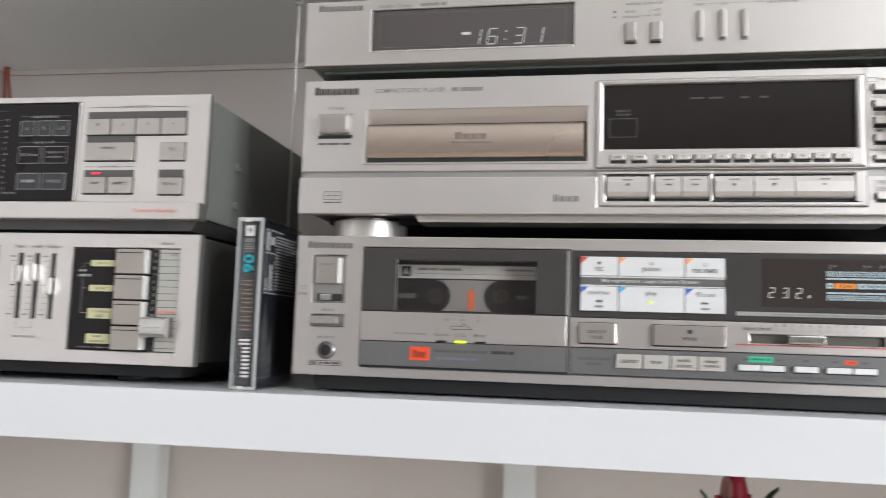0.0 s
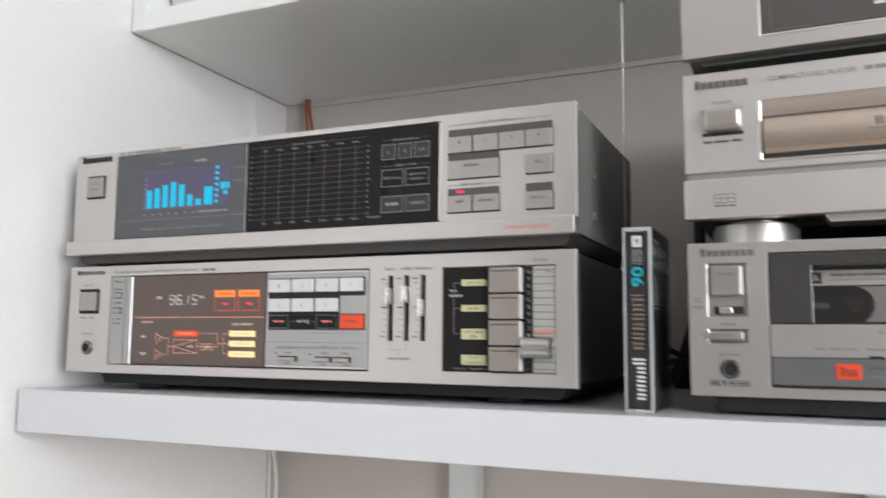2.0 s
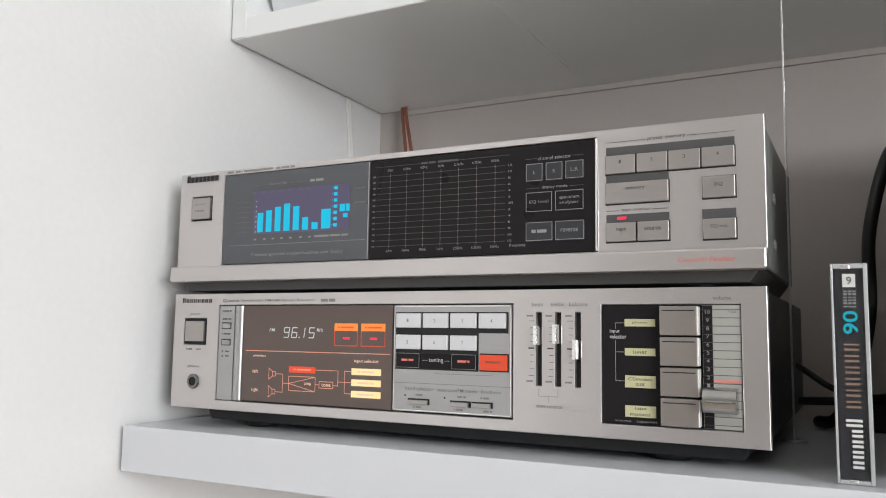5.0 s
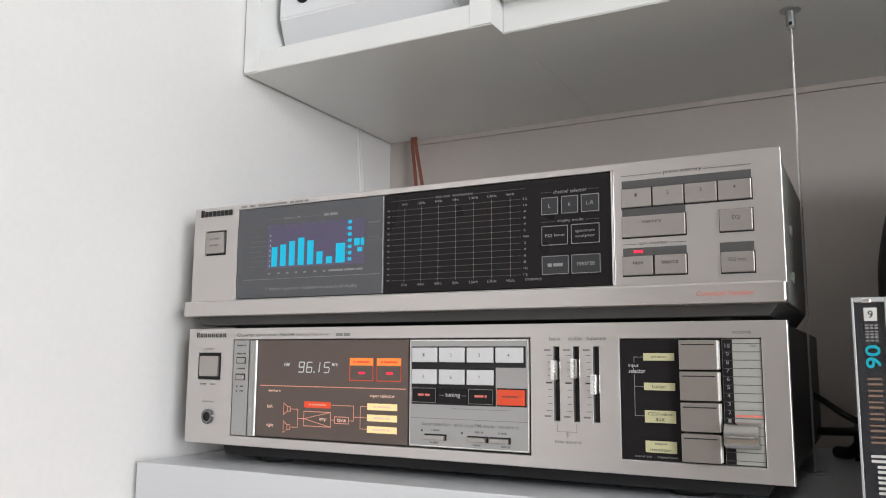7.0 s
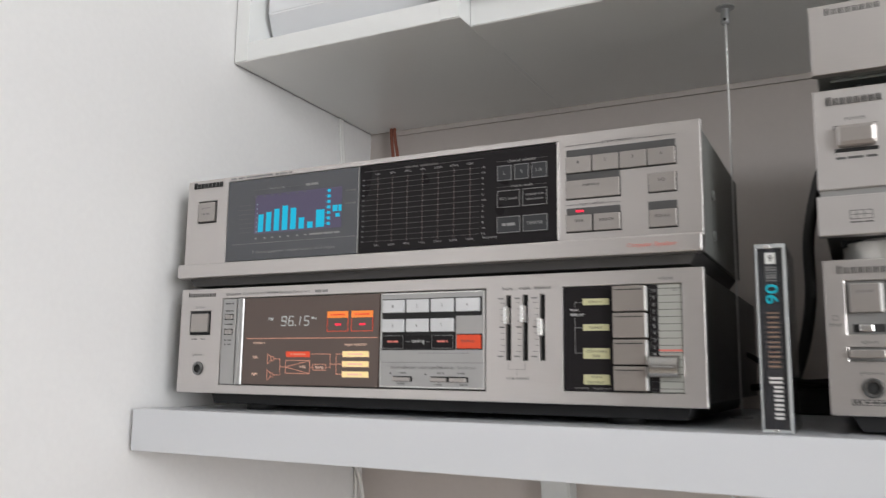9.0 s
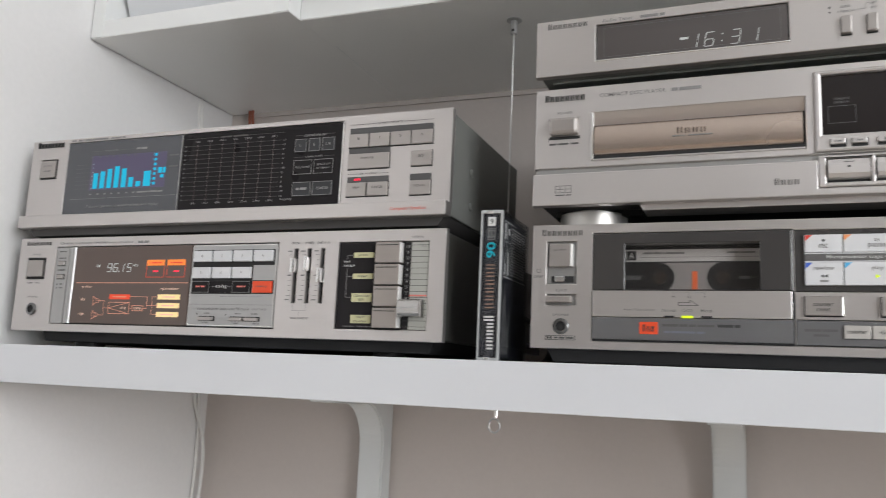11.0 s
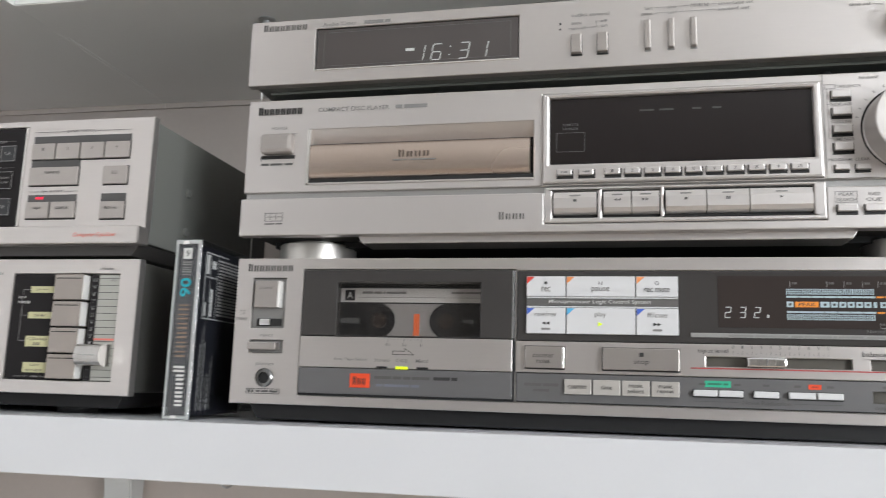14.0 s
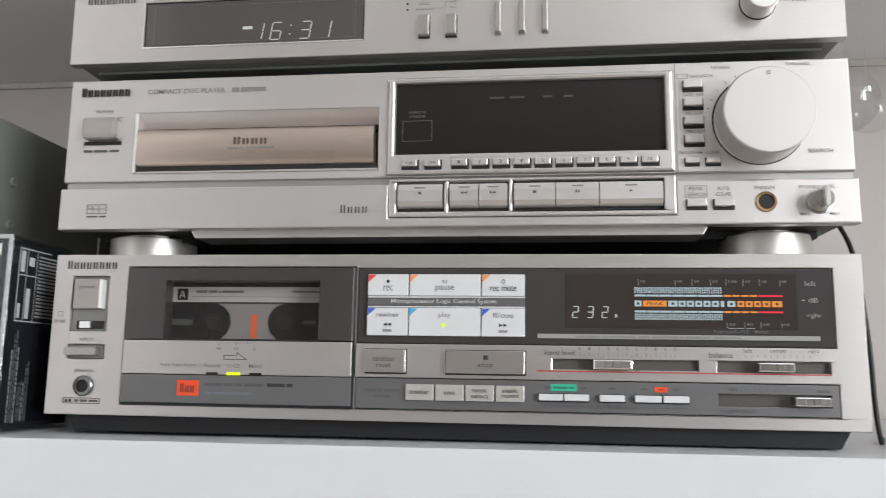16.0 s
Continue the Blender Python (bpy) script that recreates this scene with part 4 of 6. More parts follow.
for k in range(13):
    strokes(ep, "grid_line", [(183, 125.4 + 4 * k, 278, 125.4 + 4 * k)], 0.36 if k == 6 else 0.3, LINE_PRINT, 0.15)
    level = str(abs(12 - 2 * k)) if k != 6 else "0dB"
    txt(ep, level, 280, 280.8 + 0.9 * len(level), 124.8 + 4 * k, 126.2 + 4 * k, DIM_PRINT, 0.15)
    word_bars(ep, 179.6, 181.8, 124.9 + 4 * k, 126 + 4 * k, FAINT_PRINT, 0.15, 1)
for k in range(7):
    x = 193.4 + 12.95 * k
    strokes(ep, "grid_line", [(x, 124, x, 175)], 0.34, BROWN_LINE, 0.12)
    marks(ep, "grid_dots", [(x - 0.3, 125.1 + 4 * j, x + 0.3, 125.7 + 4 * j) for j in range(13)], DIM_PRINT, 0.08)
    band = ("63Hz", "160Hz", "400Hz", "1kHz", "2.5kHz", "6.3kHz", "16kHz")[k]
    for z in (121.4, 176.4):
        txt(ep, band, x - 0.56 * len(band), x + 0.56 * len(band), z, z + 1.7, DIM_PRINT, 0.15)
strokes(ep, "rule", [(181, 180, 216, 180), (246, 180, 281, 180)], 0.3, LINE_PRINT, 0.15)
word_bars(ep, 217, 245, 179.4, 180.8, LINE_PRINT, 0.15, 5)
txt(ep, "frequency", 281, 292, 121.2, 123.6, DIM_PRINT, 0.15)
for x0, x1, z0, z1, lines in ((292, 303.4, 161.6, 173, ("L",)), (305, 316.2, 161.6, 173, ("R",)), (317.6, 329.4, 161.6, 173, ("L.R",)), (292, 309.6, 142.4, 155, ("EQ level",)), (311, 329.4, 142.4, 155, ("spectrum", "analyzer")), (292, 309.8, 124.4, 136.4, None), (311, 329.6, 124.4, 136.4, ("reverse",))):
    touch = bx(ep, "touch_key", x0, x1, z0, z1, -0.3, 2, TOUCH_GREY if z0 > 160 or z0 < 130 else PANEL_BLACK, 0.8)
    outline(touch, "key_rim", x0 + 0.5, z0 + 0.5, x1 - 0.5, z1 - 0.5, 0.4, DIM_PRINT, -0.5)
    xc, zc = (x0 + x1) / 2, (z0 + z1) / 2
    if lines is None:
        word_bars(touch, x0 + 4, x1 - 4, zc - 0.9, zc + 1.1, DIM_PRINT, -0.5, 2)
    for k, wd in enumerate(lines or ()):
        zz = zc + (0 if len(lines) == 1 else 1.5 - 3 * k)
        txt(touch, wd, xc - 0.78 * len(wd), xc + 0.78 * len(wd), zz - 1.1, zz + 1.1, DIM_PRINT, -0.5)
txt(ep, "channel selector", 300, 321.4, 174.8, 177, DIM_PRINT, 0.15)
txt(ep, "display mode", 302.4, 319, 156.4, 158.6, DIM_PRINT, 0.15)
strokes(ep, "rule", [(292, 176, 299, 176), (322.4, 176, 329, 176), (292, 157.4, 301, 157.4), (320.4, 157.4, 329, 157.4)], 0.3, LINE_PRINT, 0.15)
# keys on the silver end
DARK_STRIP = principled("charcoal_strip", (0.075, 0.073, 0.073), 0.4, 0.1, 0.03, (500, 500, 500), 0.0, 0.03)
for x0, x1, z0, z1 in ((343, 415.4, 173.4, 178.2), (343, 379.4, 156.8, 161.4), (343, 379.4, 133.2, 138), (397.4, 415.4, 132.8, 138.2)):
    bx(eq, "dark_strip", x0, x1, z0, z1, -0.4, 3, DARK_STRIP, 0.1)
for k, x in enumerate((343, 361.4, 379.6, 397.8)):
    button(eq, x, x + 17.4, 162, 173, SILVER_BTN, 1.8, "preset_button")
    txt(eq, str(k + 1), x + 8, x + 9.4, 168, 170, INK_GREY, -2.1)
button(eq, 343, 379.2, 144.4, 156.6, SILVER_BTN, 1.8, "memory_button")
txt(eq, "memory", 355, 366, 151.4, 153.6, INK_GREY, -2.1)
button(eq, 343, 360.4, 122, 133, SILVER_BTN, 1.8, "tape_button")
txt(eq, "tape", 349, 355, 127.6, 130, INK_GREY, -2.1)
button(eq, 361.6, 379.2, 122, 133, SILVER_BTN, 1.8, "source_button")
txt(eq, "source", 365.6, 375, 127.8, 129.6, INK_GREY, -2.1)
button(eq, 398, 415.2, 144.4, 156.4, SILVER_BTN, 1.8, "eq_button")
txt(eq, "EQ", 404.6, 408.8, 150.4, 152.8, INK_GREY, -2.1)
button(eq, 398, 415.2, 121.4, 132.6, SILVER_BTN, 1.8, "eq_rec_button")
txt(eq, "EQ rec.", 402, 411.4, 127.2, 129.4, INK_GREY, -2.1)
marks(eq, "led", [(349.4, 135, 354.8, 136.5)], LED_RED, -0.7, "lit red indicator")
txt(eq, "preset memory", 367.6, 389, 180, 182.4, INK_GREY)
strokes(eq, "rule", [(343, 181.2, 366.6, 181.2), (390, 181.2, 415.4, 181.2), (343, 140.2, 351, 140.2), (370, 140.2, 379, 140.2)], 0.3, INK_GREY)
txt(eq, "tape monitor", 352, 369, 139.2, 141.4, INK_GREY)
txt(eq, "Computer Equalizer", 385, 415.6, 107.6, 111, PINK_PRINT, -7.3, 0.2)


# ---------- compact cassette in its clear case ----------
tc = thing("cassette_case", (0.4605, -0.011, shelf_top(0.4605)), "clear plastic cassette case with black inlay, standing upright", "cassette")
bm = bmesh.new()
for a in ((0, 17, 0, 1.2, 0, 108.5), (0, 17, 68.8, 70, 0, 108.5), (0, 1.1, 1.2, 68.8, 0, 108.5), (15.9, 17, 1.2, 68.8, 0, 108.5), (1.1, 15.9, 1.2, 68.8, 0, 1.2), (1.1, 15.9, 1.2, 68.8, 107.3, 108.5)):
    bm = bmesh.new()
    add_box(bm, *a, 0.25, 1)
    part("case_panel", bm, CASE_CLEAR, tc, "clear polystyrene panel")

bm = bmesh.new()
for a in ((0.2, 1.4, -0.2, 1.6, 0.3, 108.2), (14.9, 16.8, -0.2, 1.6, 0.3, 108.2), (1.4, 14.9, -0.2, 1.6, 105.8, 108.2), (1.4, 14.9, -0.2, 1.6, 0.3, 2.2)):
    add_box(bm, *a, 0.3, 2)
part("case_rim", bm, principled("milky_plastic_edge", (0.4, 0.41, 0.41), 0.2, 0.0, 0.04, (300, 300, 300), 0.0, 0.05), tc, "milky bevelled front rim")
bx(tc, "inlay_card", 1.6, 15.2, 2.4, 105.6, 1.9, 68, CARD, 0.3, "black printed inlay card")
bx(tc, "hinge_pin", 5, 9, 105.4, 107.6, -0.4, 2, BRIGHT, 0.3)
bx(tc, "hinge_pin", 5.5, 9.5, 0.8, 2.6, -0.4, 2, BRIGHT, 0.3)
Y0 = -0.25
txt(tc, "90", 5.2, 12, 73.2, 84.6, CYAN_PRINT, Y0, 0.0, True, 0.01)
for k in range(5):                                             # maker's name as plain slim bars
    z = 8 + 5 * k
    marks(tc, "name_block", [(7.4 if k < 4 else 5.0, z, 12.2, z + 1.3), (7.4 if k < 4 else 5.0, z + 2.3, 12.2, z + 3.6)], WHITE_PRINT, Y0)
for k in range(6):
    marks(tc, "name_bar", [(5.4, 37 + 5.6 * k, 11.8, 38 + 5.6 * k), (5.4, 39.6 + 5.6 * k, 11.8, 40.4 + 5.6 * k)], BROWN_PRINT, Y0)
marks(tc, "spine_tag", [(5.6, 96.4, 11.4, 103)], WHITE_PRINT, Y0)
txt(tc, "9", 7.3, 9.7, 97.8, 101.6, INK, Y0 - 0.1)
marks(tc, "spine_code", [(5.8, 86.4 + 1.5 * k, 7.4, 86.4 + 1.5 * k + (0.6, 1.0, 0.8)[k % 3]) for k in range(6)], DIM_PRINT, Y0)
marks(tc, "spine_code", [(8.0, 86.4 + 1.5 * k, 9.4, 86.4 + 1.5 * k + (0.6, 1.0, 0.8)[k % 3]) for k in range(6)], DIM_PRINT, Y0)
marks(tc, "spine_code", [(10.0, 86.4 + 1.5 * k, 11.4, 86.4 + 1.5 * k + (0.6, 1.0, 0.8)[k % 3]) for k in range(6)], DIM_PRINT, Y0)


def side_marks(name, rects, mat):
    """Print on the case's broad side: y0, z0, y1, z1."""
    bm = bmesh.new()
    for y0, z0, y1, z1 in rects:
        bm.faces.new([bm.verts.new((0.01535, y / 1000, z / 1000)) for y, z in ((y0, z0), (y1, z0), (y1, z1), (y0, z1))])
    return part(name, bm, mat, tc)


rnd = random.Random(5)
SIDE_WHITE = principled("bright_inlay_print", (0.75, 0.75, 0.74), 0.5)
side_marks("inlay_frame", [(10, 61, 66, 61.6), (10, 102, 40, 102.6), (10, 61, 10.7, 102.6), (17, 61, 17.5, 102.6), (26, 61, 26.5, 102), (10, 87, 27, 87.5)], SIDE_WHITE)
side_marks("inlay_stripes", [(28, 64 + 2.05 * k, 64, 65.1 + 2.05 * k + rnd.uniform(-0.3, 0.25)) for k in range(18)], LABEL_GREY)
side_marks("inlay_print", [(11.6, 89, 15.4, 101), (19, 93, 24, 98), (11.6, 63, 14, 71), (18.4, 63, 22, 80)], SIDE_WHITE)
for k in range(9):                                             # columns of small print, too small to read
    y = 10.6 + 1.9 * k + (0.9 if k > 3 else 0)
    z, top = 5 + rnd.uniform(0, 2), (58 if k < 4 else 40) - rnd.uniform(0, 14)
    words = []
    while z < top:
        step = rnd.uniform(1.6, 5)
        words.append((y, z, y + 0.75, min(z + step, top)))
        z += step + 0.8
    side_marks("inlay_small_print", words, DIM_PRINT if k % 3 else LABEL_GREY)


# ---------- cassette deck ----------
dk = thing("cassette_deck", (0.496, 0.0025, 1.409), "silver cassette deck with a tape loaded and lit meters, on shelf", "cassette deck")
plate(dk, "front_plate", 0, 430, -1.5, 86.4, 0, 6, [(10.8, 32.2, 43.8, 74.2), (10.8, 32.2, 28.8, 36.4), (43.4, 172.6, 4.6, 79.6), (173, 415.6, 38.8, 79), (173, 416, 4.8, 21.2), (276, 349, 26.8, 32), (358, 412.4, 26.4, 31.8)], SILVER, 0.5)
# unseen depth, stretched towards the wall to shut out light from the right
bx(dk, "chassis", 4, 426, 2, 85, 31, 335, CASE_DARK, 0.8, "dark steel case")
plate(dk, "chassis_front", 4, 426, 2, 85, 7, 30.9, [(54, 162, 30, 76)], CASE_DARK, 0)
plate(dk, "plate_backing", 5, 425, 3, 84, 5.2, 6.9, [(54, 162, 30, 76)], BLACK_FLAT, 0)
bx(dk, "plinth", 9, 424, -10.4, 1.4, 6, 240, BLACK, 0.5, "black tapering plinth", taper=6.5)
for x, y in ((60, 34), (370, 34), (60, 220), (370, 220)):
    drop = (1.409 - shelf_top(0.496 + x / 1000)) * 1000
    lathe(dk, "foot", x, -drop, [(15, 0), (16, drop - 8.5)], BLACK, axis="z", cy=y)
badge(dk, 7, 37, 78.4, 83, INK)
bx(dk, "power_recess", 11, 32, 44, 74, 2, 5, GREY_RECESS, 0.2)
bx(dk, "power_button", 13, 29.6, 56, 72.4, -2.5, 4, SILVER_BTN, 0.6)
# pale strip in place of the highlight on the right edge
bx(dk, "edge_glint", 28.0, 29.7, 56.2, 72.2, -2.7, 2, SIDE_GLINT, 0.2)
txt(dk, "power", 16.6, 25.6, 66.4, 68.6, INK_SOFT, -2.8)
bx(dk, "timer_slot", 14, 30, 45, 49.6, 1.6, 3, BLACK_FLAT, 0.1)
bx(dk, "timer_switch", 17, 24, 45.4, 49.2, -1.5, 3, CHROME, 0.5)
txt(dk, "timer", 1.4, 8.6, 48.2, 50.6, INK_SOFT)
outline(dk, "timer_symbol", 3.8, 52, 6.4, 54.4, 0.3, INK_SOFT)
bx(dk, "eject_recess", 11, 32, 29, 36.2, 2, 5, GREY_RECESS, 0.2)
bx(dk, "eject_button", 11.2, 29.4, 30.6, 35, -4.5, 4, SILVER_BTN, 0.6)
txt(dk, "eject", 17.6, 26, 38, 40.4, INK_SOFT)
txt(dk, "phones", 16, 27.4, 20.8, 23.4, INK_SOFT)
jack(dk, 22, 14, 5.6)
outline(dk, "mark_frame", 11, 4.6, 32, 7.4, 0.35, INK)
marks(dk, "mark_blocks", [(12, 5.2, 13.4, 6.8), (14.2, 5.2, 15.6, 6.8)], INK)
word_bars(dk, 17.4, 31, 5.4, 6.6, INK_GREY, n=3)
# the door
dr = plate(dk, "tape_door", 44, 172, 39.6, 79, -1.2, 4, [(66, 152.4, 40.2, 71.8)], SMOKE_DECK, 0.5, "dark acrylic tape door")
bx(dr, "window_pane", 66, 152.4, 40.2, 71.8, -0.2, 0.4, PANE_SMOKED, 0)
plate(dr, "inner_frame", 57, 160, 38, 75.6, 4.2, 15.6, [(62.5, 153.6, 39, 72)], SMOKE_DECK, 0)
bx(dr, "door_edge", 171.25, 172.5, 4.8, 79.3, -0.9, 4, BLACK, 0.1)
bx(dr, "door_edge", 44, 171.2, 4.7, 5.8, -0.9, 4, BLACK, 0.1)
bx(dr, "door_trim", 170.8, 171.2, 40, 79, -1.6, 2, SILVER_DARK, 0)
bx(dr, "door_face", 44, 171.2, 21.2, 39.2, -1.4, 4, SILVER, 0.4)
bx(dr, "door_strip", 44, 171.2, 5.9, 20.8, -1.2, 4, GREY_STRIP, 0.3, "blue-grey lower strip")
txt(dr, "Auto Tape Select", 65.4, 86, 25, 27, INK_SOFT, -1.7)
txt(dr, "Normal", 91, 99.6, 25, 27, INK_SOFT, -1.7)
txt(dr, "CrO2", 103.6, 110.4, 25, 27, INK_SOFT, -1.7)
txt(dr, "Metal", 115.6, 122.8, 25, 27, INK_SOFT, -1.7)
marks(dr, "indicator", [(92, 21.3, 98.6, 22.4)], BLACK, -1.75)
bx(dr, "indicator_lit", 103.4, 110.8, 21.0, 22.6, -2.0, 0, LED_GREEN, 0.2, "lit yellow-green indicator")
marks(dr, "indicator", [(116, 21.3, 122.8, 22.4)], BLACK, -1.75)
strokes(dr, "arrow", [(101.4, 29.4, 114, 29.4), (114, 29.4, 108.6, 33), (108.6, 33, 108.6, 31.4), (108.6, 31.4, 101.4, 31.4), (101.4, 31.4, 101.4, 29.4)], 0.4, INK_GREY, -1.7)
strokes(dr, "tape_scale", [(98.2, 36.6, 98.2, 38.4), (108, 36.6, 108, 38.4), (118, 36.6, 118, 38.4)] + [(98.2 + 2 * k, 37.8, 98.2 + 2 * k, 38.4) for k in range(1, 10)], 0.25, INK_SOFT, -1.7)
txt(dr, "90", 96.8, 99.6, 34.2, 35.8, INK_SOFT, -1.7)
txt(dr, "50", 106.8, 109.4, 34.2, 35.8, INK_SOFT, -1.7)
txt(dr, "0", 117.4, 118.8, 34.2, 35.8, INK_SOFT, -1.7)
bx(dr, "orange_mark", 76, 88.2, 9.8, 18, -1.6, 0, RED_KEY, 0.2, "orange-red maker's mark")
badge(dr, 78, 86.4, 11.6, 16.2, INK, 3, -1.8)
word_bars(dr, 91, 124, 15.2, 16.8, INK_GREY, -1.5, 4)
word_bars(dr, 126, 140, 15.2, 17, INK, -1.5, 2)
word_bars(dr, 92, 118, 10.8, 12.2, principled("dull_blue_print", (0.15, 0.16, 0.2), 0.5), -1.5, 3)
# loaded tape behind the pane
tp = bx(dk, "loaded_tape", 58, 158.4, 31, 73, 16.6, 28, BLACK, 0.4, "black cassette with a pale label")
bx(tp, "tape_label", 62, 154, 61.6, 70.2, 16.2, 18, LABEL_GREY, 0.1)
bx(tp, "side_mark", 64.8, 71.2, 62.6, 69.2, 16.0, 18, BLACK, 0.1)
txt(tp, "A", 66.2, 69.9, 63.7, 68, WHITE_PRINT, 15.85)
word_bars(tp, 76, 104, 66.8, 68.2, INK_SOFT, 16.0, 4)
word_bars(tp, 132, 150, 67, 68.2, INK_SOFT, 16.0, 2)
strokes(tp, "label_rule", [(74, 64.6, 152, 64.6)], 0.3, INK_SOFT, 16.0)
word_bars(tp, 62.6, 74.6, 48.6, 51.8, FAINT_PRINT, 16.4, 1)
word_bars(tp, 138, 146, 49.4, 51.6, FAINT_PRINT, 16.4, 1)
bx(tp, "tape_window", 88.6, 127.6, 41, 60.8, 16.3, 18, principled("tape_window_grey", (0.3, 0.285, 0.28), 0.3), 0.2)
for cx, s in ((87.2, 1), (128.9, -1)):
    lathe(tp, "reel", cx, 50.4, [(10.3, 16.2), (10.3, 16.0), (9.6, 15.95)], BLACK, seg=40)
    bm = bmesh.new()                                            # pale rim of the tape pack, towards the window
    arc = [[bm.verts.new(((cx + s * r * math.cos(a * 0.2)) / 1000, 0.01585, (50.4 + r * math.sin(a * 0.2)) / 1000)) for r in (10.1, 10.8)] for a in range(-5, 7)]
    for p, q in zip(arc, arc[1:]):
        bm.faces.new((p[0], p[1], q[1], q[0]))
    part("reel_arc", bm, DIM_PRINT, tp)
    lathe(tp, "hub", cx, 50.4, [(4.9, 15.9), (4.7, 15.6), (3.4, 15.6), (3.3, 15.8)], principled("hub_brown", (0.02, 0.012, 0.01), 0.35), seg=24)
    for k in range(3):
        a = k * 2.094 + 0.4
        marks(tp, "hub_tooth", [(cx + 3.4 * math.cos(a) - 0.5, 50.4 + 3.4 * math.sin(a) - 0.3, cx + 3.4 * math.cos(a) + 0.5, 50.4 + 3.4 * math.sin(a) + 0.3)], DIM_PRINT if k == 1 else BROWN_PRINT, 15.4)
marks(tp, "lit_slot", [(109, 41.6, 112.6, 54.6)], TAPE_ORANGE, 16.0, "orange lit tape slot")
# control panel
cp = bx(dk, "control_window", 173.4, 415.2, 39.2, 78.8, 0.4, 5, SMOKE_DECK, 0.3, "dark control and meter window")
for x0, x1, z0, z1, words, mk, tri in ((179, 200.8, 64, 75.4, "rec", "dot", RED_PRINT), (201.4, 239, 64, 75.4, "pause", "bars", ORANGE_PRINT), (239.6, 262, 64, 75.4, "rec mute", "ring", ORANGE_PRINT), (179, 200.8, 43, 57.6, "rew/rev", "rw", BLUE_PRINT), (201.4, 239, 43, 57.6, "play", "led", SKY_PRINT), (239.6, 262, 43, 57.6, "ff/cue", "ff", BLUE_PRINT)):
    k = bx(cp, "transport_key", x0, x1, z0, z1, -2.0, 3, WHITE_KEY, 0.35, "white transport key with coloured corner")
    bm = bmesh.new()
    bm.faces.new([bm.verts.new((a / 1000, -0.0022, b / 1000)) for a, b in ((x0 + 0.3, z1 - 0.3), (x0 + 0.3, z1 - 4.2), (x0 + 4.6, z1 - 0.3))])
    part("corner_mark", bm, tri, k)
    xc = (x0 + x1) / 2
    wz = 66.6 if z0 > 60 else 52.6
    hw = {"rec": 2.5, "pause": 5, "rec mute": 6.8, "rew/rev": 6, "play": 3.2, "ff/cue": 5.4}[words]
    txt(k, words, xc - hw, xc + hw, wz - (0.6 if words in ("pause", "play") else 0), wz + 2.8, INK_SOFT if words != "rec mute" else INK_GREY, -2.25)
    if mk == "dot":
        lathe(k, "symbol", xc, 71.6, [(0.9, -2.2), (0.85, -2.3), (0.05, -2.3)], INK, seg=12)
    elif mk == "bars":
        marks(k, "symbol", [(xc - 1.1, 70.6, xc - 0.6, 72.4), (xc + 0.5, 70.6, xc + 1, 72.4)], INK_GREY, -2.25)
    elif mk == "ring":
        strokes(k, "symbol", [(xc + math.cos(a * 0.785), 71.6 + math.sin(a * 0.785), xc + math.cos(a * 0.785 + 0.785), 71.6 + math.sin(a * 0.785 + 0.785)) for a in range(8)], 0.3, INK_GREY, -2.25)
    elif mk == "led":
        bm = bmesh.new()
        bm.faces.new([bm.verts.new((a / 1000, -0.0023, b / 1000)) for a, b in ((xc - 1.3, 47.4), (xc + 1.3, 48.6), (xc - 1.3, 49.8))])
        part("play_led", bm, LED_GREEN, k, "lit yellow-green play light")
    else:
        s = 1 if mk == "ff" else -1
        bm = bmesh.new()
        for o in (-1.1, 1.1):
            bm.faces.new([bm.verts.new((a / 1000, -0.0023, b / 1000)) for a, b in ((xc + o - s * 1.0, 47.8), (xc + o + s * 1.0, 48.8), (xc + o - s * 1.0, 49.8))])
        part("symbol", bm, INK, k)
        word_bars(k, xc - 2.4, xc + 2.4, 45, 46.2, INK_SOFT, -2.25, 1)
bx(cp, "key_bar", 179, 262, 63.0, 63.8, -1.2, 3, WHITE_KEY, 0.1)
bx(cp, "key_bar", 179, 262, 57.9, 58.6, -1.2, 3, WHITE_KEY, 0.1)
bx(cp, "caption_strip", 179, 262, 58.9, 62.8, -0.8, 3, principled("grey_caption", (0.115, 0.11, 0.108), 0.35), 0.1)
txt(cp, "Microprocessor Logic Control System", 191.6, 247.4, 59.6, 62.3, WHITE_PRINT, -1.05)
mw = bx(cp, "meter_field", 283, 398, 48, 76, 0.1, 3, METER_BROWN, 0.1, "brownish meter field with lit level bars")
for d, x in (("2", 286.4), ("3", 294), ("2", 301.4)):
    digit(mw, d, x, 53.3, 2.7, 5.6, GLOW_WHITE, -0.2, 0.1, 0.48)
marks(mw, "counter_mark", [(308, 53.4, 309, 55)], GLOW_WHITE, -0.2)
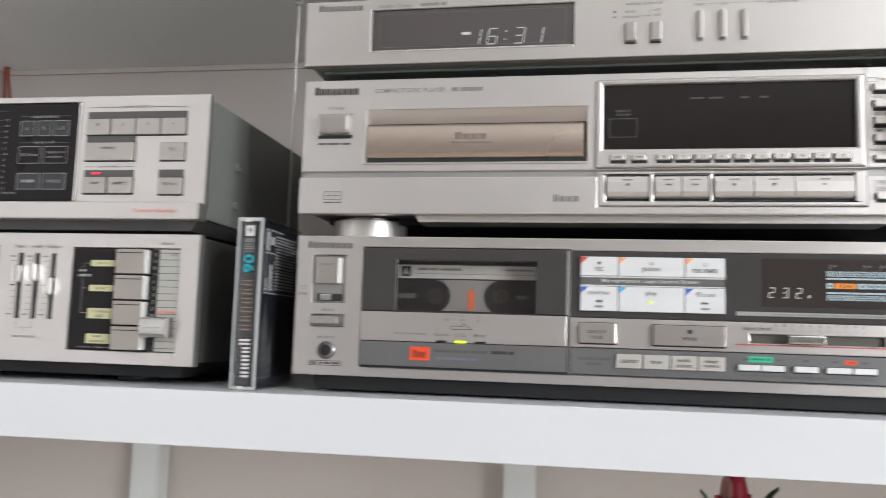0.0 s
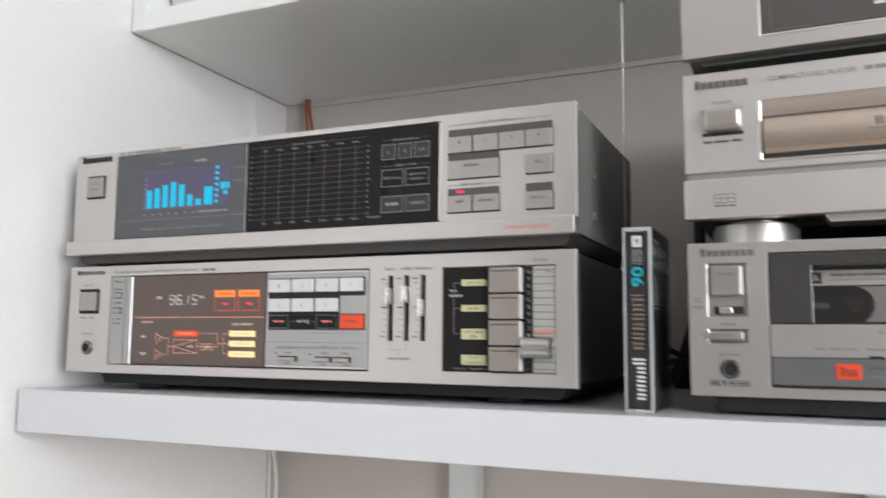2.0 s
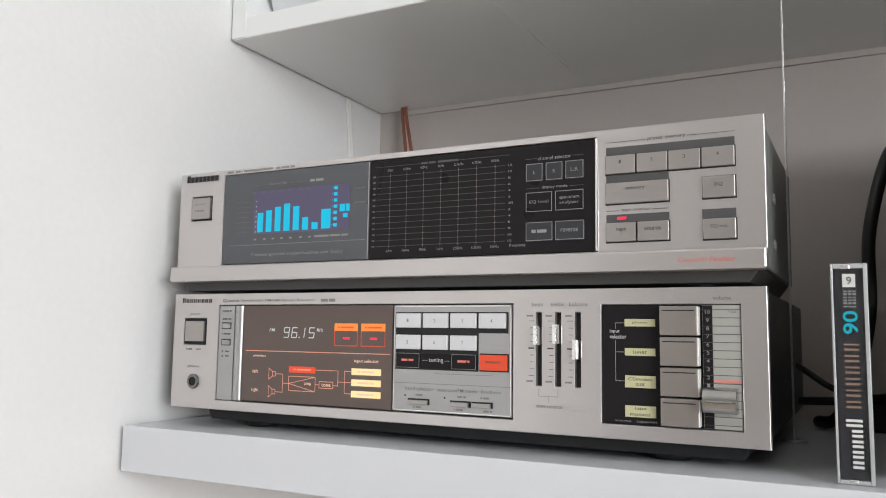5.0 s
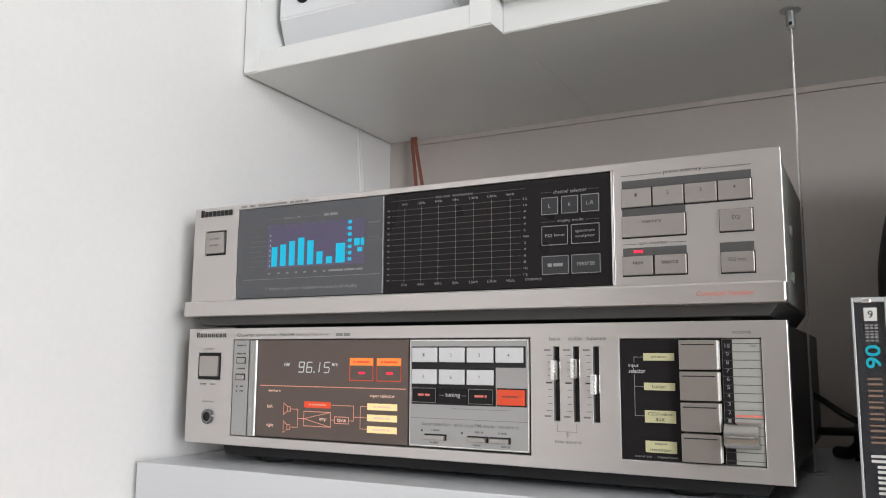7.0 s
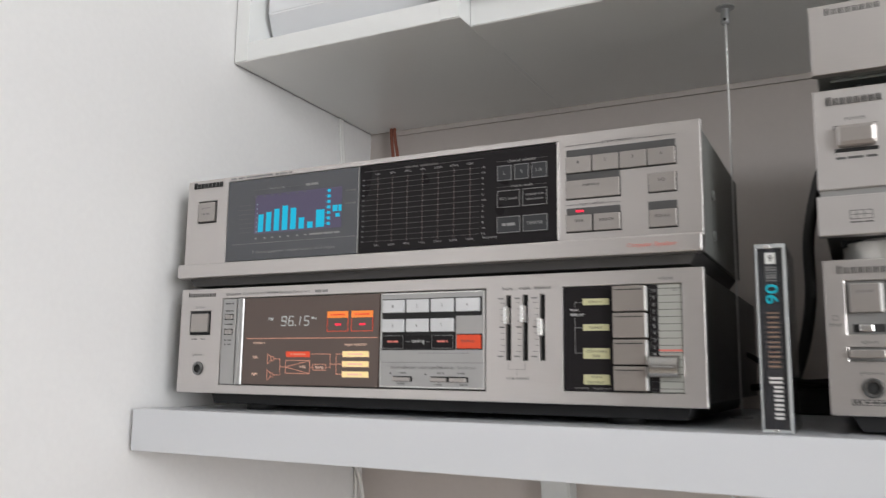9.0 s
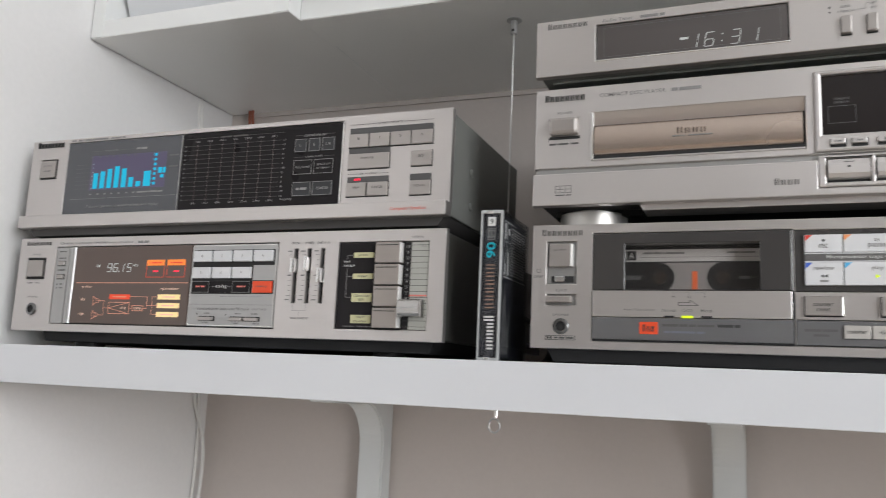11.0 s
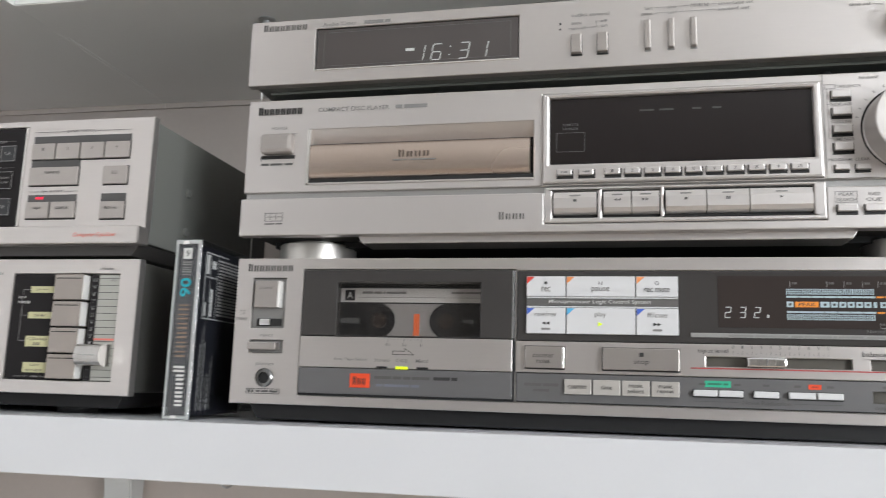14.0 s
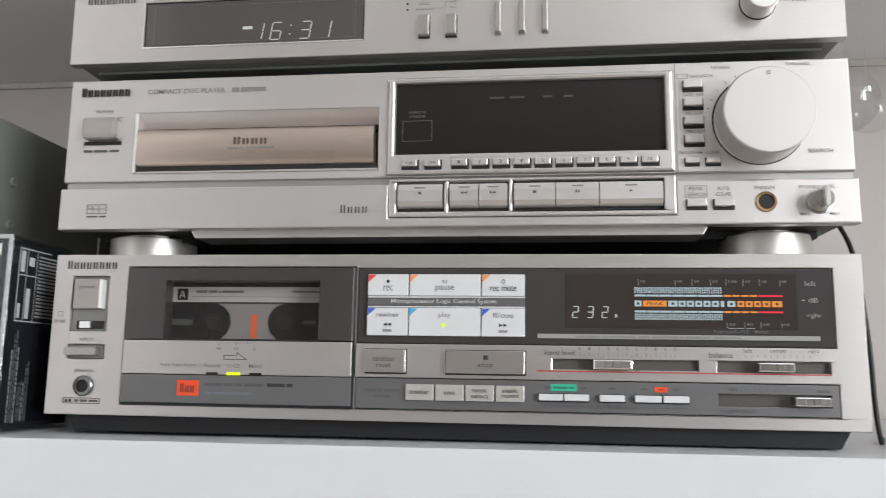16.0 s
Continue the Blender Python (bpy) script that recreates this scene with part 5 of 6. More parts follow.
for z0, z1, zl in ((66, 69.2, 64.8), (52.4, 55.6, 56.6)):
    bm = bmesh.new()
    quads(bm, [(318 + 1.12 * k, z0 + 1.1 * j, 318.7 + 1.12 * k, z0 + 1.1 * j + 0.9) for k in range(39) for j in range(3)], -0.2)
    tagged(part("level_segment", bm, GLOW_PALE, mw), kind="stuff")
    for k in range(7):
        marks(mw, "level_line", [(318 + 6.3 * k, zl - 0.5, 324 + 6.3 * k, zl + 0.5)], GLOW_PALE, -0.2)
    for k in range(4):
        marks(mw, "amber_level_line", [(362.4 + 4.2 * k, zl - 0.45, 366 + 4.2 * k, zl + 0.45)], GLOW_AMBER, -0.2)
    marks(mw, "red_level_line", [(379.2, zl - 0.45, 391, zl + 0.45)], GLOW_CRIMSON, -0.2)
for x0, x1, mt in [(318, 321.4, GLOW_PALE), (322.2, 334, GLOW_AMBER), (334.8, 339.4, GLOW_PALE)] + [(340 + 4.1 * k, 343.4 + 4.1 * k, GLOW_PALE) for k in range(5)] + [(360.8, 362.4, GLOW_PALE), (364, 367.8, GLOW_PALE)] + [(368.8 + 4.1 * k, 372.2 + 4.1 * k, GLOW_AMBER) for k in range(3)] + [(381.2, 384.8, GLOW_AMBER), (385.6, 390.6, GLOW_AMBER)]:
    marks(mw, "scale_segment", [(x0, 59.2, x1, 62.2)], mt, -0.2)
    if x1 - x0 > 2.2 and x1 - x0 < 6:
        marks(mw, "scale_figure", [((x0 + x1) / 2 - 0.7, 60.1, (x0 + x1) / 2 + 0.7, 61.3)], INK, -0.3)
txt(mw, "PEAK", 324, 332.4, 59.8, 61.6, INK, -0.3)
strokes(mw, "meter_ticks", [(x, 70, x, 73) for x in (320, 338.4, 347, 356, 363.6, 372, 380, 390)] + [(x, 48.6, x, 51.4) for x in (363.6, 372, 380, 390)], 0.25, DIM_PRINT, -0.1)
for x in (321, 339.4, 348, 357, 364.6, 373, 381, 390.6):
    word_bars(mw, x, x + (4.6 if x == 364.6 else 2.6), 71.5, 72.7, LINE_PRINT, -0.1, 2)
for x in (364.6, 373, 381, 390.6):
    word_bars(mw, x, x + 3, 49.8, 51, LINE_PRINT, -0.1, 2)
txt(cp, "left", 402, 407.4, 70, 72.4, DIM_PRINT, 0.1)
txt(cp, "dB", 403.4, 408, 61.6, 64, DIM_PRINT, 0.1)
txt(cp, "right", 402.4, 409, 53.6, 56.2, DIM_PRINT, 0.1)
marks(cp, "arrow_mark", [(400.2, 62.5, 401.8, 63.1)], DIM_PRINT, 0.1)
txt(cp, "Normal/CrO2   Metal", 357, 383, 46.0, 47.6, FAINT_PRINT, 0.1)
bx(cp, "grey_bar", 268.4, 408, 42.4, 44.8, -0.4, 3, principled("grey_bar", (0.28, 0.28, 0.27), 0.4), 0.2)
word_bars(cp, 288, 370, 43.1, 44, INK_SOFT, -0.7, 9)
marks(mw, "range_rule", [(364, 48.2, 371.6, 48.6)], DIM_PRINT, -0.1)
marks(mw, "range_rule", [(372.6, 48.2, 377, 48.6)], DIM_PRINT, -0.1)
# silver middle row
button(dk, 178.6, 200, 23.8, 35.8, SILVER_BTN, 3.2, "counter_reset_button")
txt(dk, "counter", 183, 194.6, 29.6, 31.8, INK_GREY, -3.5)
txt(dk, "reset", 185, 192.6, 26.4, 28.6, INK_GREY, -3.5)
# bright strip drawn as the highlight along this button's right edge
bx(dk, "edge_glint", 199, 200.2, 24, 35.6, -3.4, 0, BRIGHT, 0.2)
button(dk, 221.4, 262, 23.8, 35.6, SILVER_BTN, 3.2, "stop_button")
txt(dk, "stop", 238, 246, 26.4, 29.2, INK_GREY, -3.5)
marks(dk, "stop_symbol", [(240.8, 31, 243.2, 33.2)], INK, -3.5)
txt(dk, "input level", 272, 287.4, 33.4, 36.4, INK_GREY)
for k in range(11):
    txt(dk, str(k), 290 + 4.75 * k - 0.6, 290 + 4.75 * k + 0.6, 36.6, 38.3, INK_SOFT)
strokes(dk, "level_ticks", [(290 + 4.75 * k, 33.6, 290 + 4.75 * k, 35.2) for k in range(11)] + [(292.4 + 4.75 * k, 33.6, 292.4 + 4.75 * k, 34.2) for k in range(10)], 0.25, INK_SOFT)
WELL = principled("slider_well_brown", (0.085, 0.078, 0.066), 0.35, 0.0, 0.04, BRUSH, 0.0, 0.05)
bx(dk, "slider_well", 276, 349, 26.8, 32, 3, 5.2, WELL, 0.1)
bx(dk, "slider_well", 358, 412.4, 26.4, 31.8, 3, 5.2, WELL, 0.1)


def slider(parent, x0, x1, z0, z1):
    k = bx(parent, "slider_knob", x0, x1, z0, z1, -5, 4, CHROME, 0.7, "chrome slider knob")
    for a in (0.28, 0.5, 0.72):
        w = (x1 - x0) * a
        bx(k, "grip_line", x0 + w - 0.15, x0 + w + 0.15, z0 + 0.6, z1 - 0.6, -5.15, -4.6, INK_GREY if a == 0.5 else SILVER_BTN, 0)


slider(dk, 296.4, 316, 27.0, 31.8)
slider(dk, 377, 394, 26.8, 31.4)
marks(dk, "red_line", [(268, 25.4, 412.6, 26.1)], principled("dull_red_print", (0.4, 0.06, 0.06), 0.5))
txt(dk, "balance", 354, 365.6, 33.6, 36.2, INK_GREY)
for wd, x0, x1 in (("left", 371, 375), ("center", 384, 391.6), ("right", 402, 407)):
    txt(dk, wd, x0, x1, 36.2, 38.2, INK_SOFT)
strokes(dk, "balance_ticks", [(371.6 + 3.1 * k, 33.8, 371.6 + 3.1 * k, 35.2) for k in range(11)], 0.25, INK_SOFT)
# blue-grey lower strip
ls = plate(dk, "lower_strip", 173.4, 415.6, 5.2, 20.8, 0.2, 5, [(358, 412, 9.8, 15.8)], GREY_STRIP, 0.3, "blue-grey lower strip")
word_bars(ls, 178, 197, 13.8, 15.4, INK_GREY, -0.1, 2)
word_bars(ls, 183, 192, 10.8, 12.2, INK_GREY, -0.1, 1)
for x, words in ((200.4, ("counter",)), (216, ("time",)), (231.6, ("music", "select")), (247.2, ("music", "repeat"))):
    b = bx(ls, "mode_button", x, x + 14.6, 9.8, 18, -1.6, 3, principled("warm_silver_key", (0.5, 0.475, 0.445), 0.4, 0.4, 0.03, BRUSH, 0.04, 0.02), 0.3)
    for k, wd in enumerate(words):
        zc = 14 + (0 if len(words) == 1 else 1.5 - 3 * k)
        txt(b, wd, x + 7.3 - 0.75 * len(wd), x + 7.3 + 0.75 * len(wd), zc - 1.1, zc + 1.1, INK_GREY, -1.9)
for x0, x1 in ((269, 281.2), (282, 294.2), (299.6, 312), (317, 330), (331, 343.4)):
    bx(ls, "button_shadow", x0 - 0.3, x1 + 0.4, 10.2, 14.6, 0.0, 2, BLACK_FLAT, 0)
    bx(ls, "filter_button", x0, x1, 10.9, 14.3, -2.4, 3, BRIGHT_KEY, 0.4)
marks(ls, "green_mark", [(275, 15.8, 288.4, 19.2)], GREEN_PRINT, -0.05, "green maker's mark")
word_bars(ls, 276.4, 287, 17.0, 18.0, principled("dark_green_print", (0.02, 0.16, 0.1), 0.5), -0.15, 2)
marks(ls, "red_mark", [(327, 16, 333.4, 18.6)], RED_KEY, -0.05, "red maker's mark")
word_bars(ls, 328.6, 331.8, 17.0, 17.6, principled("dark_red_print", (0.3, 0.03, 0.015), 0.5), -0.15, 1)
for x in (272, 290, 304.4, 320, 336):
    word_bars(ls, x, x + 3.4, 16.8, 18, INK_GREY, -0.1, 1)
txt(ls, "Noise Reduction", 294, 318, 7.2, 9.2, INK_GREY, -0.1)
strokes(ls, "rule", [(269, 8.2, 292, 8.2), (320, 8.2, 343, 8.2)], 0.25, INK_GREY, -0.1)
bx(ls, "slider_well", 358, 412, 9.8, 15.8, 3, 5, WELL, 0.1)
slider(ls, 393.4, 410.4, 10.4, 15)
txt(ls, "output level", 358.6, 375.4, 6, 8.6, INK_GREY, -0.1)
strokes(ls, "output_ticks", [(369 + 3.2 * k, 17, 369 + 3.2 * k, 18.4) for k in range(11)], 0.25, INK_GREY, -0.1)
word_bars(ls, 363, 367, 17.4, 18.6, INK_GREY, -0.1, 1)
word_bars(ls, 405, 411, 17.2, 18.4, INK_GREY, -0.1, 1)


# ---------- compact disc player ----------
cd = thing("compact_disc_player", (0.496, 0.0025, 1.510), "silver compact disc player with big jog dial, on the deck", "disc player")
cd.rotation_euler = (0, radians(-0.18), 0)
plate(cd, "upper_front", 0, 430, 27, 87.4, 0, 7, [(41, 182, 31.6, 67), (187.5, 340, 28, 82.6)], SILVER_CD, 0.7)
plate(cd, "lower_front", -1, 431, -0.5, 23, -0.8, 7, [(188.6, 340.4, 4.6, 23.0)], SILVER_CD, 0.9)
bx(cd, "groove", 1, 429, 22.6, 27.4, 2.6, 7, SILVER_DARK, 0.1)
# made deeper out of view, so less light passes behind the stack
bx(cd, "chassis", 3, 427, 1, 86.4, 8, 330, CASE_DARK, 0.8, "dark steel case")
bx(cd, "front_backing", 4, 426, 2, 86, 6.6, 7.9, SILVER_DARK, 0)
bx(cd, "under_lip", 74, 358, -4.6, 0.6, 7, 30, SILVER_CD, 0.6, taper=3)
bx(cd, "base_pan", 10, 420, -3, 1.5, 31, 270, BLACK, 0.5)
for x, y in ((36, 42), (394, 42), (36, 240), (394, 240)):
    lathe(cd, "foot", x, -14.3, [(24.4, 0), (25, 0.8), (25, 12.6), (24.5, 13.2), (18, 13.3), (18, 15)], TURNED, axis="z", cy=y, label="turned aluminium foot")
badge(cd, 7, 37, 77.6, 82.6, INK, raised=0.7)
txt(cd, "COMPACT DISC PLAYER", 47, 93, 78.2, 81, INK_SOFT)
word_bars(cd, 97, 117, 78.4, 80.8, INK_SOFT, n=2)
txt(cd, "POWER", 16.6, 27.4, 67.6, 69.4, INK_SOFT)
strokes(cd, "power_frame", [(10.4, 64.6, 33, 64.6), (10.4, 64.6, 10.4, 62), (10.4, 50, 10.4, 47.4)], 0.4, INK_GREY)
bx(cd, "power_rocker", 11.2, 32.6, 51, 64, -6.5, 2, SILVER_BTN, 2.6)
bx(cd, "rocker_gap", 10.6, 33, 48.6, 50.8, -0.3, 2, BLACK_FLAT, 0)
word_bars(cd, 10.6, 32, 44.4, 45.8, INK_GREY, n=4)
# disc tray: sloped reveal above, rounded flap below
bm = bmesh.new()
for x0, x1, y0, z0, y1, z1 in ((41.2, 181.8, 0.2, 67, 5.6, 59),):
    bm.faces.new([bm.verts.new((x / 1000, y / 1000, z / 1000)) for x, y, z in ((x0, y0, z0), (x1, y0, z0), (x1, y1, z1), (x0, y1, z1))])
part("tray_reveal", bm, SILVER, cd)
bx(cd, "tray_cavity", 41.2, 181.8, 31.8, 59, 5.8, 6.6, BLACK_FLAT, 0)
bx(cd, "tray_rim", 40.8, 43, 31.8, 67, -1.0, 6, BRIGHT, 0.5)
bx(cd, "tray_rim", 43, 182, 31.4, 32.6, -0.6, 5, SILVER_CD, 0.3)
bx(cd, "tray_shadow_gap", 43.1, 181.6, 32.7, 34.9, -0.2, 5, BLACK_FLAT, 0)
bm = bmesh.new()
prof = [(5.5, 57.2), (1.0, 57.2), (-1.2, 56.4), (-2.4, 54.8), (-3.2, 52), (-3.6, 47), (-3.7, 43), (-3.5, 39.6), (-3.1, 37.8), (-2.4, 36.4), (-0.8, 35.2), (1.6, 34.8), (5.5, 34.8)]
ends = [[bm.verts.new((x / 1000, y / 1000, z / 1000)) for y, z in prof] for x in (44, 180)]
for k in range(len(prof) - 1):
    f = bm.faces.new((ends[0][k], ends[0][k + 1], ends[1][k + 1], ends[1][k]))
    f.smooth = True
bm.faces.new(ends[0])
bm.faces.new(ends[1])
bmesh.ops.recalc_face_normals(bm, faces=bm.faces)
for e in ends:
    for v in e:
        for ed in v.link_edges:
            if ed.verts[0].co.x == ed.verts[1].co.x:
                ed.smooth = False
fl = part("tray_flap", bm, CHAMPAGNE, cd, "rounded champagne-coloured tray flap")
badge(fl, 100.6, 121, 46.6, 50.8, principled("dark_bronze_print", (0.1, 0.075, 0.06), 0.4), 4, -4.0)
word_bars(fl, 97.6, 124, 44.2, 45, INK_SOFT, -4.0, 4)
strokes(cd, "disc_mark", [(16, 8.6, 27.4, 8.6), (16, 8.6, 16, 13.6), (16, 13.6, 27.4, 13.6), (27.4, 13.6, 27.4, 8.6), (19.4, 9.6, 19.4, 12.8), (23.2, 9.6, 23.2, 12.8), (17, 11.2, 26.4, 11.2)], 0.5, INK_SOFT, -1.1)
word_bars(cd, 16, 27.6, 6.4, 7.2, INK_GREY, -1.1, 2)
badge(cd, 162, 178, 7.4, 11.8, INK_GREY, 4, -1.15)
# display bezel with number keys
bz = plate(cd, "display_bezel", 187.6, 340, 28, 82.4, -2.4, 6, [(191.6, 336, 39.4, 79.6)], SILVER_CD, 1.4, "raised silver display bezel")
scr = bx(bz, "display_screen", 191.6, 336, 39.4, 79.6, 0.8, 4, SMOKE_CD, 0, "dark unlit display screen")
outline(scr, "sensor_frame", 195.4, 47.4, 211.6, 58.8, 0.3, FAINT_PRINT, 0.5)
txt(scr, "REMOTE", 199, 208, 63, 64.4, FAINT_PRINT, 0.5)
txt(scr, "SENSOR", 199, 208, 60.6, 62, FAINT_PRINT, 0.5)
for x, w in ((243, 8), (254, 8), (272, 5), (283, 5)):
    word_bars(scr, x, x + w, 70.3, 71.4, principled("very_faint_print", (0.05, 0.05, 0.05), 0.5), 0.5, 1)
for k in range(12):
    x = (196, 208.4)[k] if k < 2 else 223 + 11.1 * (k - 2)
    bx(bz, "key_gap", x - 0.3, x + 9.3, 30.4, 35.8, -2.7, 0, BLACK_FLAT, 0.1)
    b = bx(bz, "number_key", x, x + 8.4, 32, 35.6, -4.8, 0, SILVER_CD, 0.5)
    if k < 2:
        word_bars(b, x + 2.2, x + 6.2, 33.3, 34.3, INK_SOFT, -5.0, 2)
    else:
        txt(b, str(k - 1), x + 3.5 - (0.5 if k == 11 else 0), x + 4.7 + (0.5 if k == 11 else 0), 32.9, 34.7, INK_GREY, -5.0)
lb = plate(cd, "key_bezel", 188.8, 340.2, 4.8, 25.6, -1.8, 6, [(193.2, 219, 7.6, 23.4), (221.4, 253.6, 7.6, 23.6), (255.6, 334.2, 7.8, 24)], SILVER_CD, 0.8, "raised silver key bezel")
bx(lb, "key_well", 189, 340, 5, 25.4, 1.2, 5, BLACK_FLAT, 0)
for x0, x1, sym in ((194, 218.2, "eject"), (222.2, 237.4, "back"), (237.9, 252.8, "skip"), (256.4, 278, "stop"), (278.5, 300.6, "pause"), (301.1, 333.4, "play")):
    bm = bmesh.new()
    prof = [(4, 9.4), (-0.6, 9.6), (-2.4, 10.6), (-3.6, 13), (-3.4, 19), (-2.2, 22.4), (4, 22.8)]
    ends = [[bm.verts.new((x / 1000, y / 1000, z / 1000)) for y, z in prof] for x in (x0, x1)]
    for k in range(len(prof) - 1):
        bm.faces.new((ends[0][k], ends[0][k + 1], ends[1][k + 1], ends[1][k]))
    bm.faces.new(ends[0])
    bm.faces.new(ends[1])
    bmesh.ops.recalc_face_normals(bm, faces=bm.faces)
    b = part("transport_key", bm, SILVER_CD, lb, "rounded silver transport key")
    xc, zc = (x0 + x1) / 2, 17.2
    if sym in ("stop", "eject"):
        marks(b, "symbol", [(xc - 0.9, zc - 0.7, xc + 0.9, zc + 0.7)], INK_GREY, -3.9)
    elif sym == "pause":
        marks(b, "symbol", [(xc - 1.1, zc - 0.8, xc - 0.3, zc + 0.8), (xc + 0.3, zc - 0.8, xc + 1.1, zc + 0.8)], INK_GREY, -3.9)
    else:
        s = -1 if sym == "back" else 1
        bm = bmesh.new()
        for o in ((0,) if sym == "play" else (-1, 1)):
            bm.faces.new([bm.verts.new((a / 1000, -0.0039, c / 1000)) for a, c in ((xc + o - s * 0.9, zc - 0.8), (xc + o + s * 0.9, zc), (xc + o - s * 0.9, zc + 0.8))])
        part("symbol", bm, INK_GREY, b)
    word_bars(b, xc - 3, xc + 3, 20, 20.7, INK_SOFT, -3.4, 1)
# the jog side
strokes(cd, "joint_line", [(341.6, 27.4, 341.6, 87)], 0.35, INK_SOFT)
for z, wd, a, b2 in ((72.4, None, 0, 0), (62.4, "SIDE A/B", 345.4, 356), (52.4, "DISC LINK", 345.4, 356), (42.4, "TIME FADE", 345.4, 356.4)):
    bx(cd, "key_gap", 345.2, 356, z - 1.6, z + 4.9, -0.3, 2, BLACK_FLAT, 0.1)
    bx(cd, "mode_key", 345.6, 355.2, z + 0.2, z + 4.6, -3, 2, SILVER_CD, 0.5)
    if wd:
        txt(cd, wd, a, b2, z + 6.2, z + 7.8, INK_SOFT)
txt(cd, "TAPE LENGTH", 349, 361, 78.8, 80.4, INK_SOFT)
outline(cd, "edit_frame", 342.6, 78.4, 348, 80.8, 0.25, INK_SOFT)
strokes(cd, "mode_tree", [(343.6, 78, 343.6, 50), (343.6, 69.4, 345, 69.4), (343.6, 59.4, 345, 59.4), (343.6, 50, 345, 50)], 0.2, INK_SOFT)
for x, wd, a, b2 in ((345.4, "PROGRAM", 342.6, 354.4), (356, "CLEAR", 356, 363.4)):
    bx(cd, "key_gap", x - 0.3, x + 7.6, 30.3, 35, -0.3, 2, BLACK_FLAT, 0.1)
    bx(cd, "small_key", x, x + 7, 31.8, 34.8, -2.6, 2, SILVER_CD, 0.4)
    txt(cd, wd, a, b2, 37, 38.6, INK_SOFT)
for x, w2, a, b2 in ((345.4, ("PEAK", "SEARCH"), 345.6, 355.2), (359, ("AUTO", "CUE"), 360, 368)):
    bx(cd, "key_gap", x - 0.4, x + 10.4, 6.9, 12.7, -1.1, 2, BLACK_FLAT, 0.1)
    bx(cd, "small_key", x, x + 9.8, 8.6, 12.4, -3.4, 2, SILVER_CD, 0.4)
    txt(cd, w2[0], a + 1, b2 - 1, 17.4, 19.2, INK_SOFT, -1.1)
    txt(cd, w2[1], a, b2, 14.4, 16.2, INK_SOFT, -1.1)
outline(cd, "search_frame", 344.8, 13.8, 355.8, 19.8, 0.25, INK_SOFT, -1.1)
jg = lathe(cd, "jog_dial", 383.8, 54.2, [(23.2, 0.5), (23.2, -1.2), (22.8, -1.6), (22.6, -19), (22.3, -19.7), (21.8, -20), (0.1, -20)], SILVER_CD, "large round silver jog dial", seg=96)
lathe(cd, "dial_shadow_gap", 383.8, 54.6, [(24, 0.2), (24, -0.25), (22, -0.25)], BLACK_FLAT, seg=72)
strokes(jg, "dial_mark", [(383.8 + 0.9 * math.cos(a * 0.785), 73 + 0.9 * math.sin(a * 0.785), 383.8 + 0.9 * math.cos(a * 0.785 + 0.785), 73 + 0.9 * math.sin(a * 0.785 + 0.785)) for a in range(8)], 0.35, INK_SOFT, -20.2)
strokes(cd, "dial_scale", [(383.8 + 26 * math.cos(radians(d)), 54.6 + 26 * math.sin(radians(d)), 383.8 + 27 * math.cos(radians(d)), 54.6 + 27 * math.sin(radians(d))) for d in (115, 128, 141, 154, 165)], 0.5, INK_SOFT)
txt(cd, "SEARCH", 407.4, 419.4, 36.6, 38.8, INK_SOFT)
txt(cd, "REVERSE", 360.4, 370.4, 83.2, 84.8, INK_SOFT)
txt(cd, "FORWARD", 398.4, 410.4, 84, 85.6, INK_SOFT)
txt(cd, "PHONES", 379.6, 389.6, 17.4, 19.2, INK_SOFT, -1.1)
lathe(cd, "jack_collar", 385, 11, [(5.4, 0), (5.4, -1.2), (5, -1.7), (3.9, -1.6), (3.7, -0.9)], principled("brass_collar", (0.4, 0.26, 0.15), 0.25, 1.0))
lathe(cd, "jack_hole", 385, 11, [(3.9, -0.9), (2, -1.1), (0.05, -1.1)], BLACK_FLAT)
txt(cd, "PHONES LEVEL", 401.4, 419.4, 17.6, 19.4, INK_SOFT, -1.1)
kn = lathe(cd, "level_knob", 411, 11, [(6.6, 0.1), (6.6, -1.2), (5.8, -1.4), (5.6, -2), (5, -9), (4.4, -10), (0.1, -10)], KNOB_GREY, "small grey metal level knob", seg=40)
bx(kn, "pointer", 409.7, 412.3, 5.6, 16.6, -13.5, -9, BRIGHT, 0.6, "bright raised pointer fin")
txt(cd, "MIN", 401.4, 405.6, 3.8, 5.2, INK_SOFT, -1.1)
txt(cd, "MAX", 416, 420.6, 3.8, 5.2, INK_SOFT, -1.1)


# ---------- audio timer ----------
tm = thing("audio_timer", (0.496, -0.003, 1.600), "slim silver audio timer with white clock digits, on the disc player", "timer")
tm.rotation_euler = (0, radians(-0.3), 0)
plate(tm, "front_plate", 0.5, 428, 5.4, 48.4, 0, 6, [(44.4, 173.2, 13.6, 41.4)], SILVER, 0.5)
bx(tm, "chassis", 3, 427, 6.4, 47.6, 7, 260, CASE_GREY, 0.8, "grey steel case")
bx(tm, "bottom_pan", 10, 420, 4.4, 6.2, 14, 200, CASE_GREEN, 0.3)
bx(tm, "bottom_rail", 22, 250, 2.8, 4.6, 34, 37, ZINC, 0.3)
bx(tm, "bottom_rail", 262, 330, 2.8, 4.6, 30, 36, ZINC, 0.3)
for x in (24, 120, 348, 398):
    lathe(tm, "base_screw", x, 3.0, [(3.4, 0), (3.6, 1.6)], BLACK, axis="z", cy=26, seg=20)
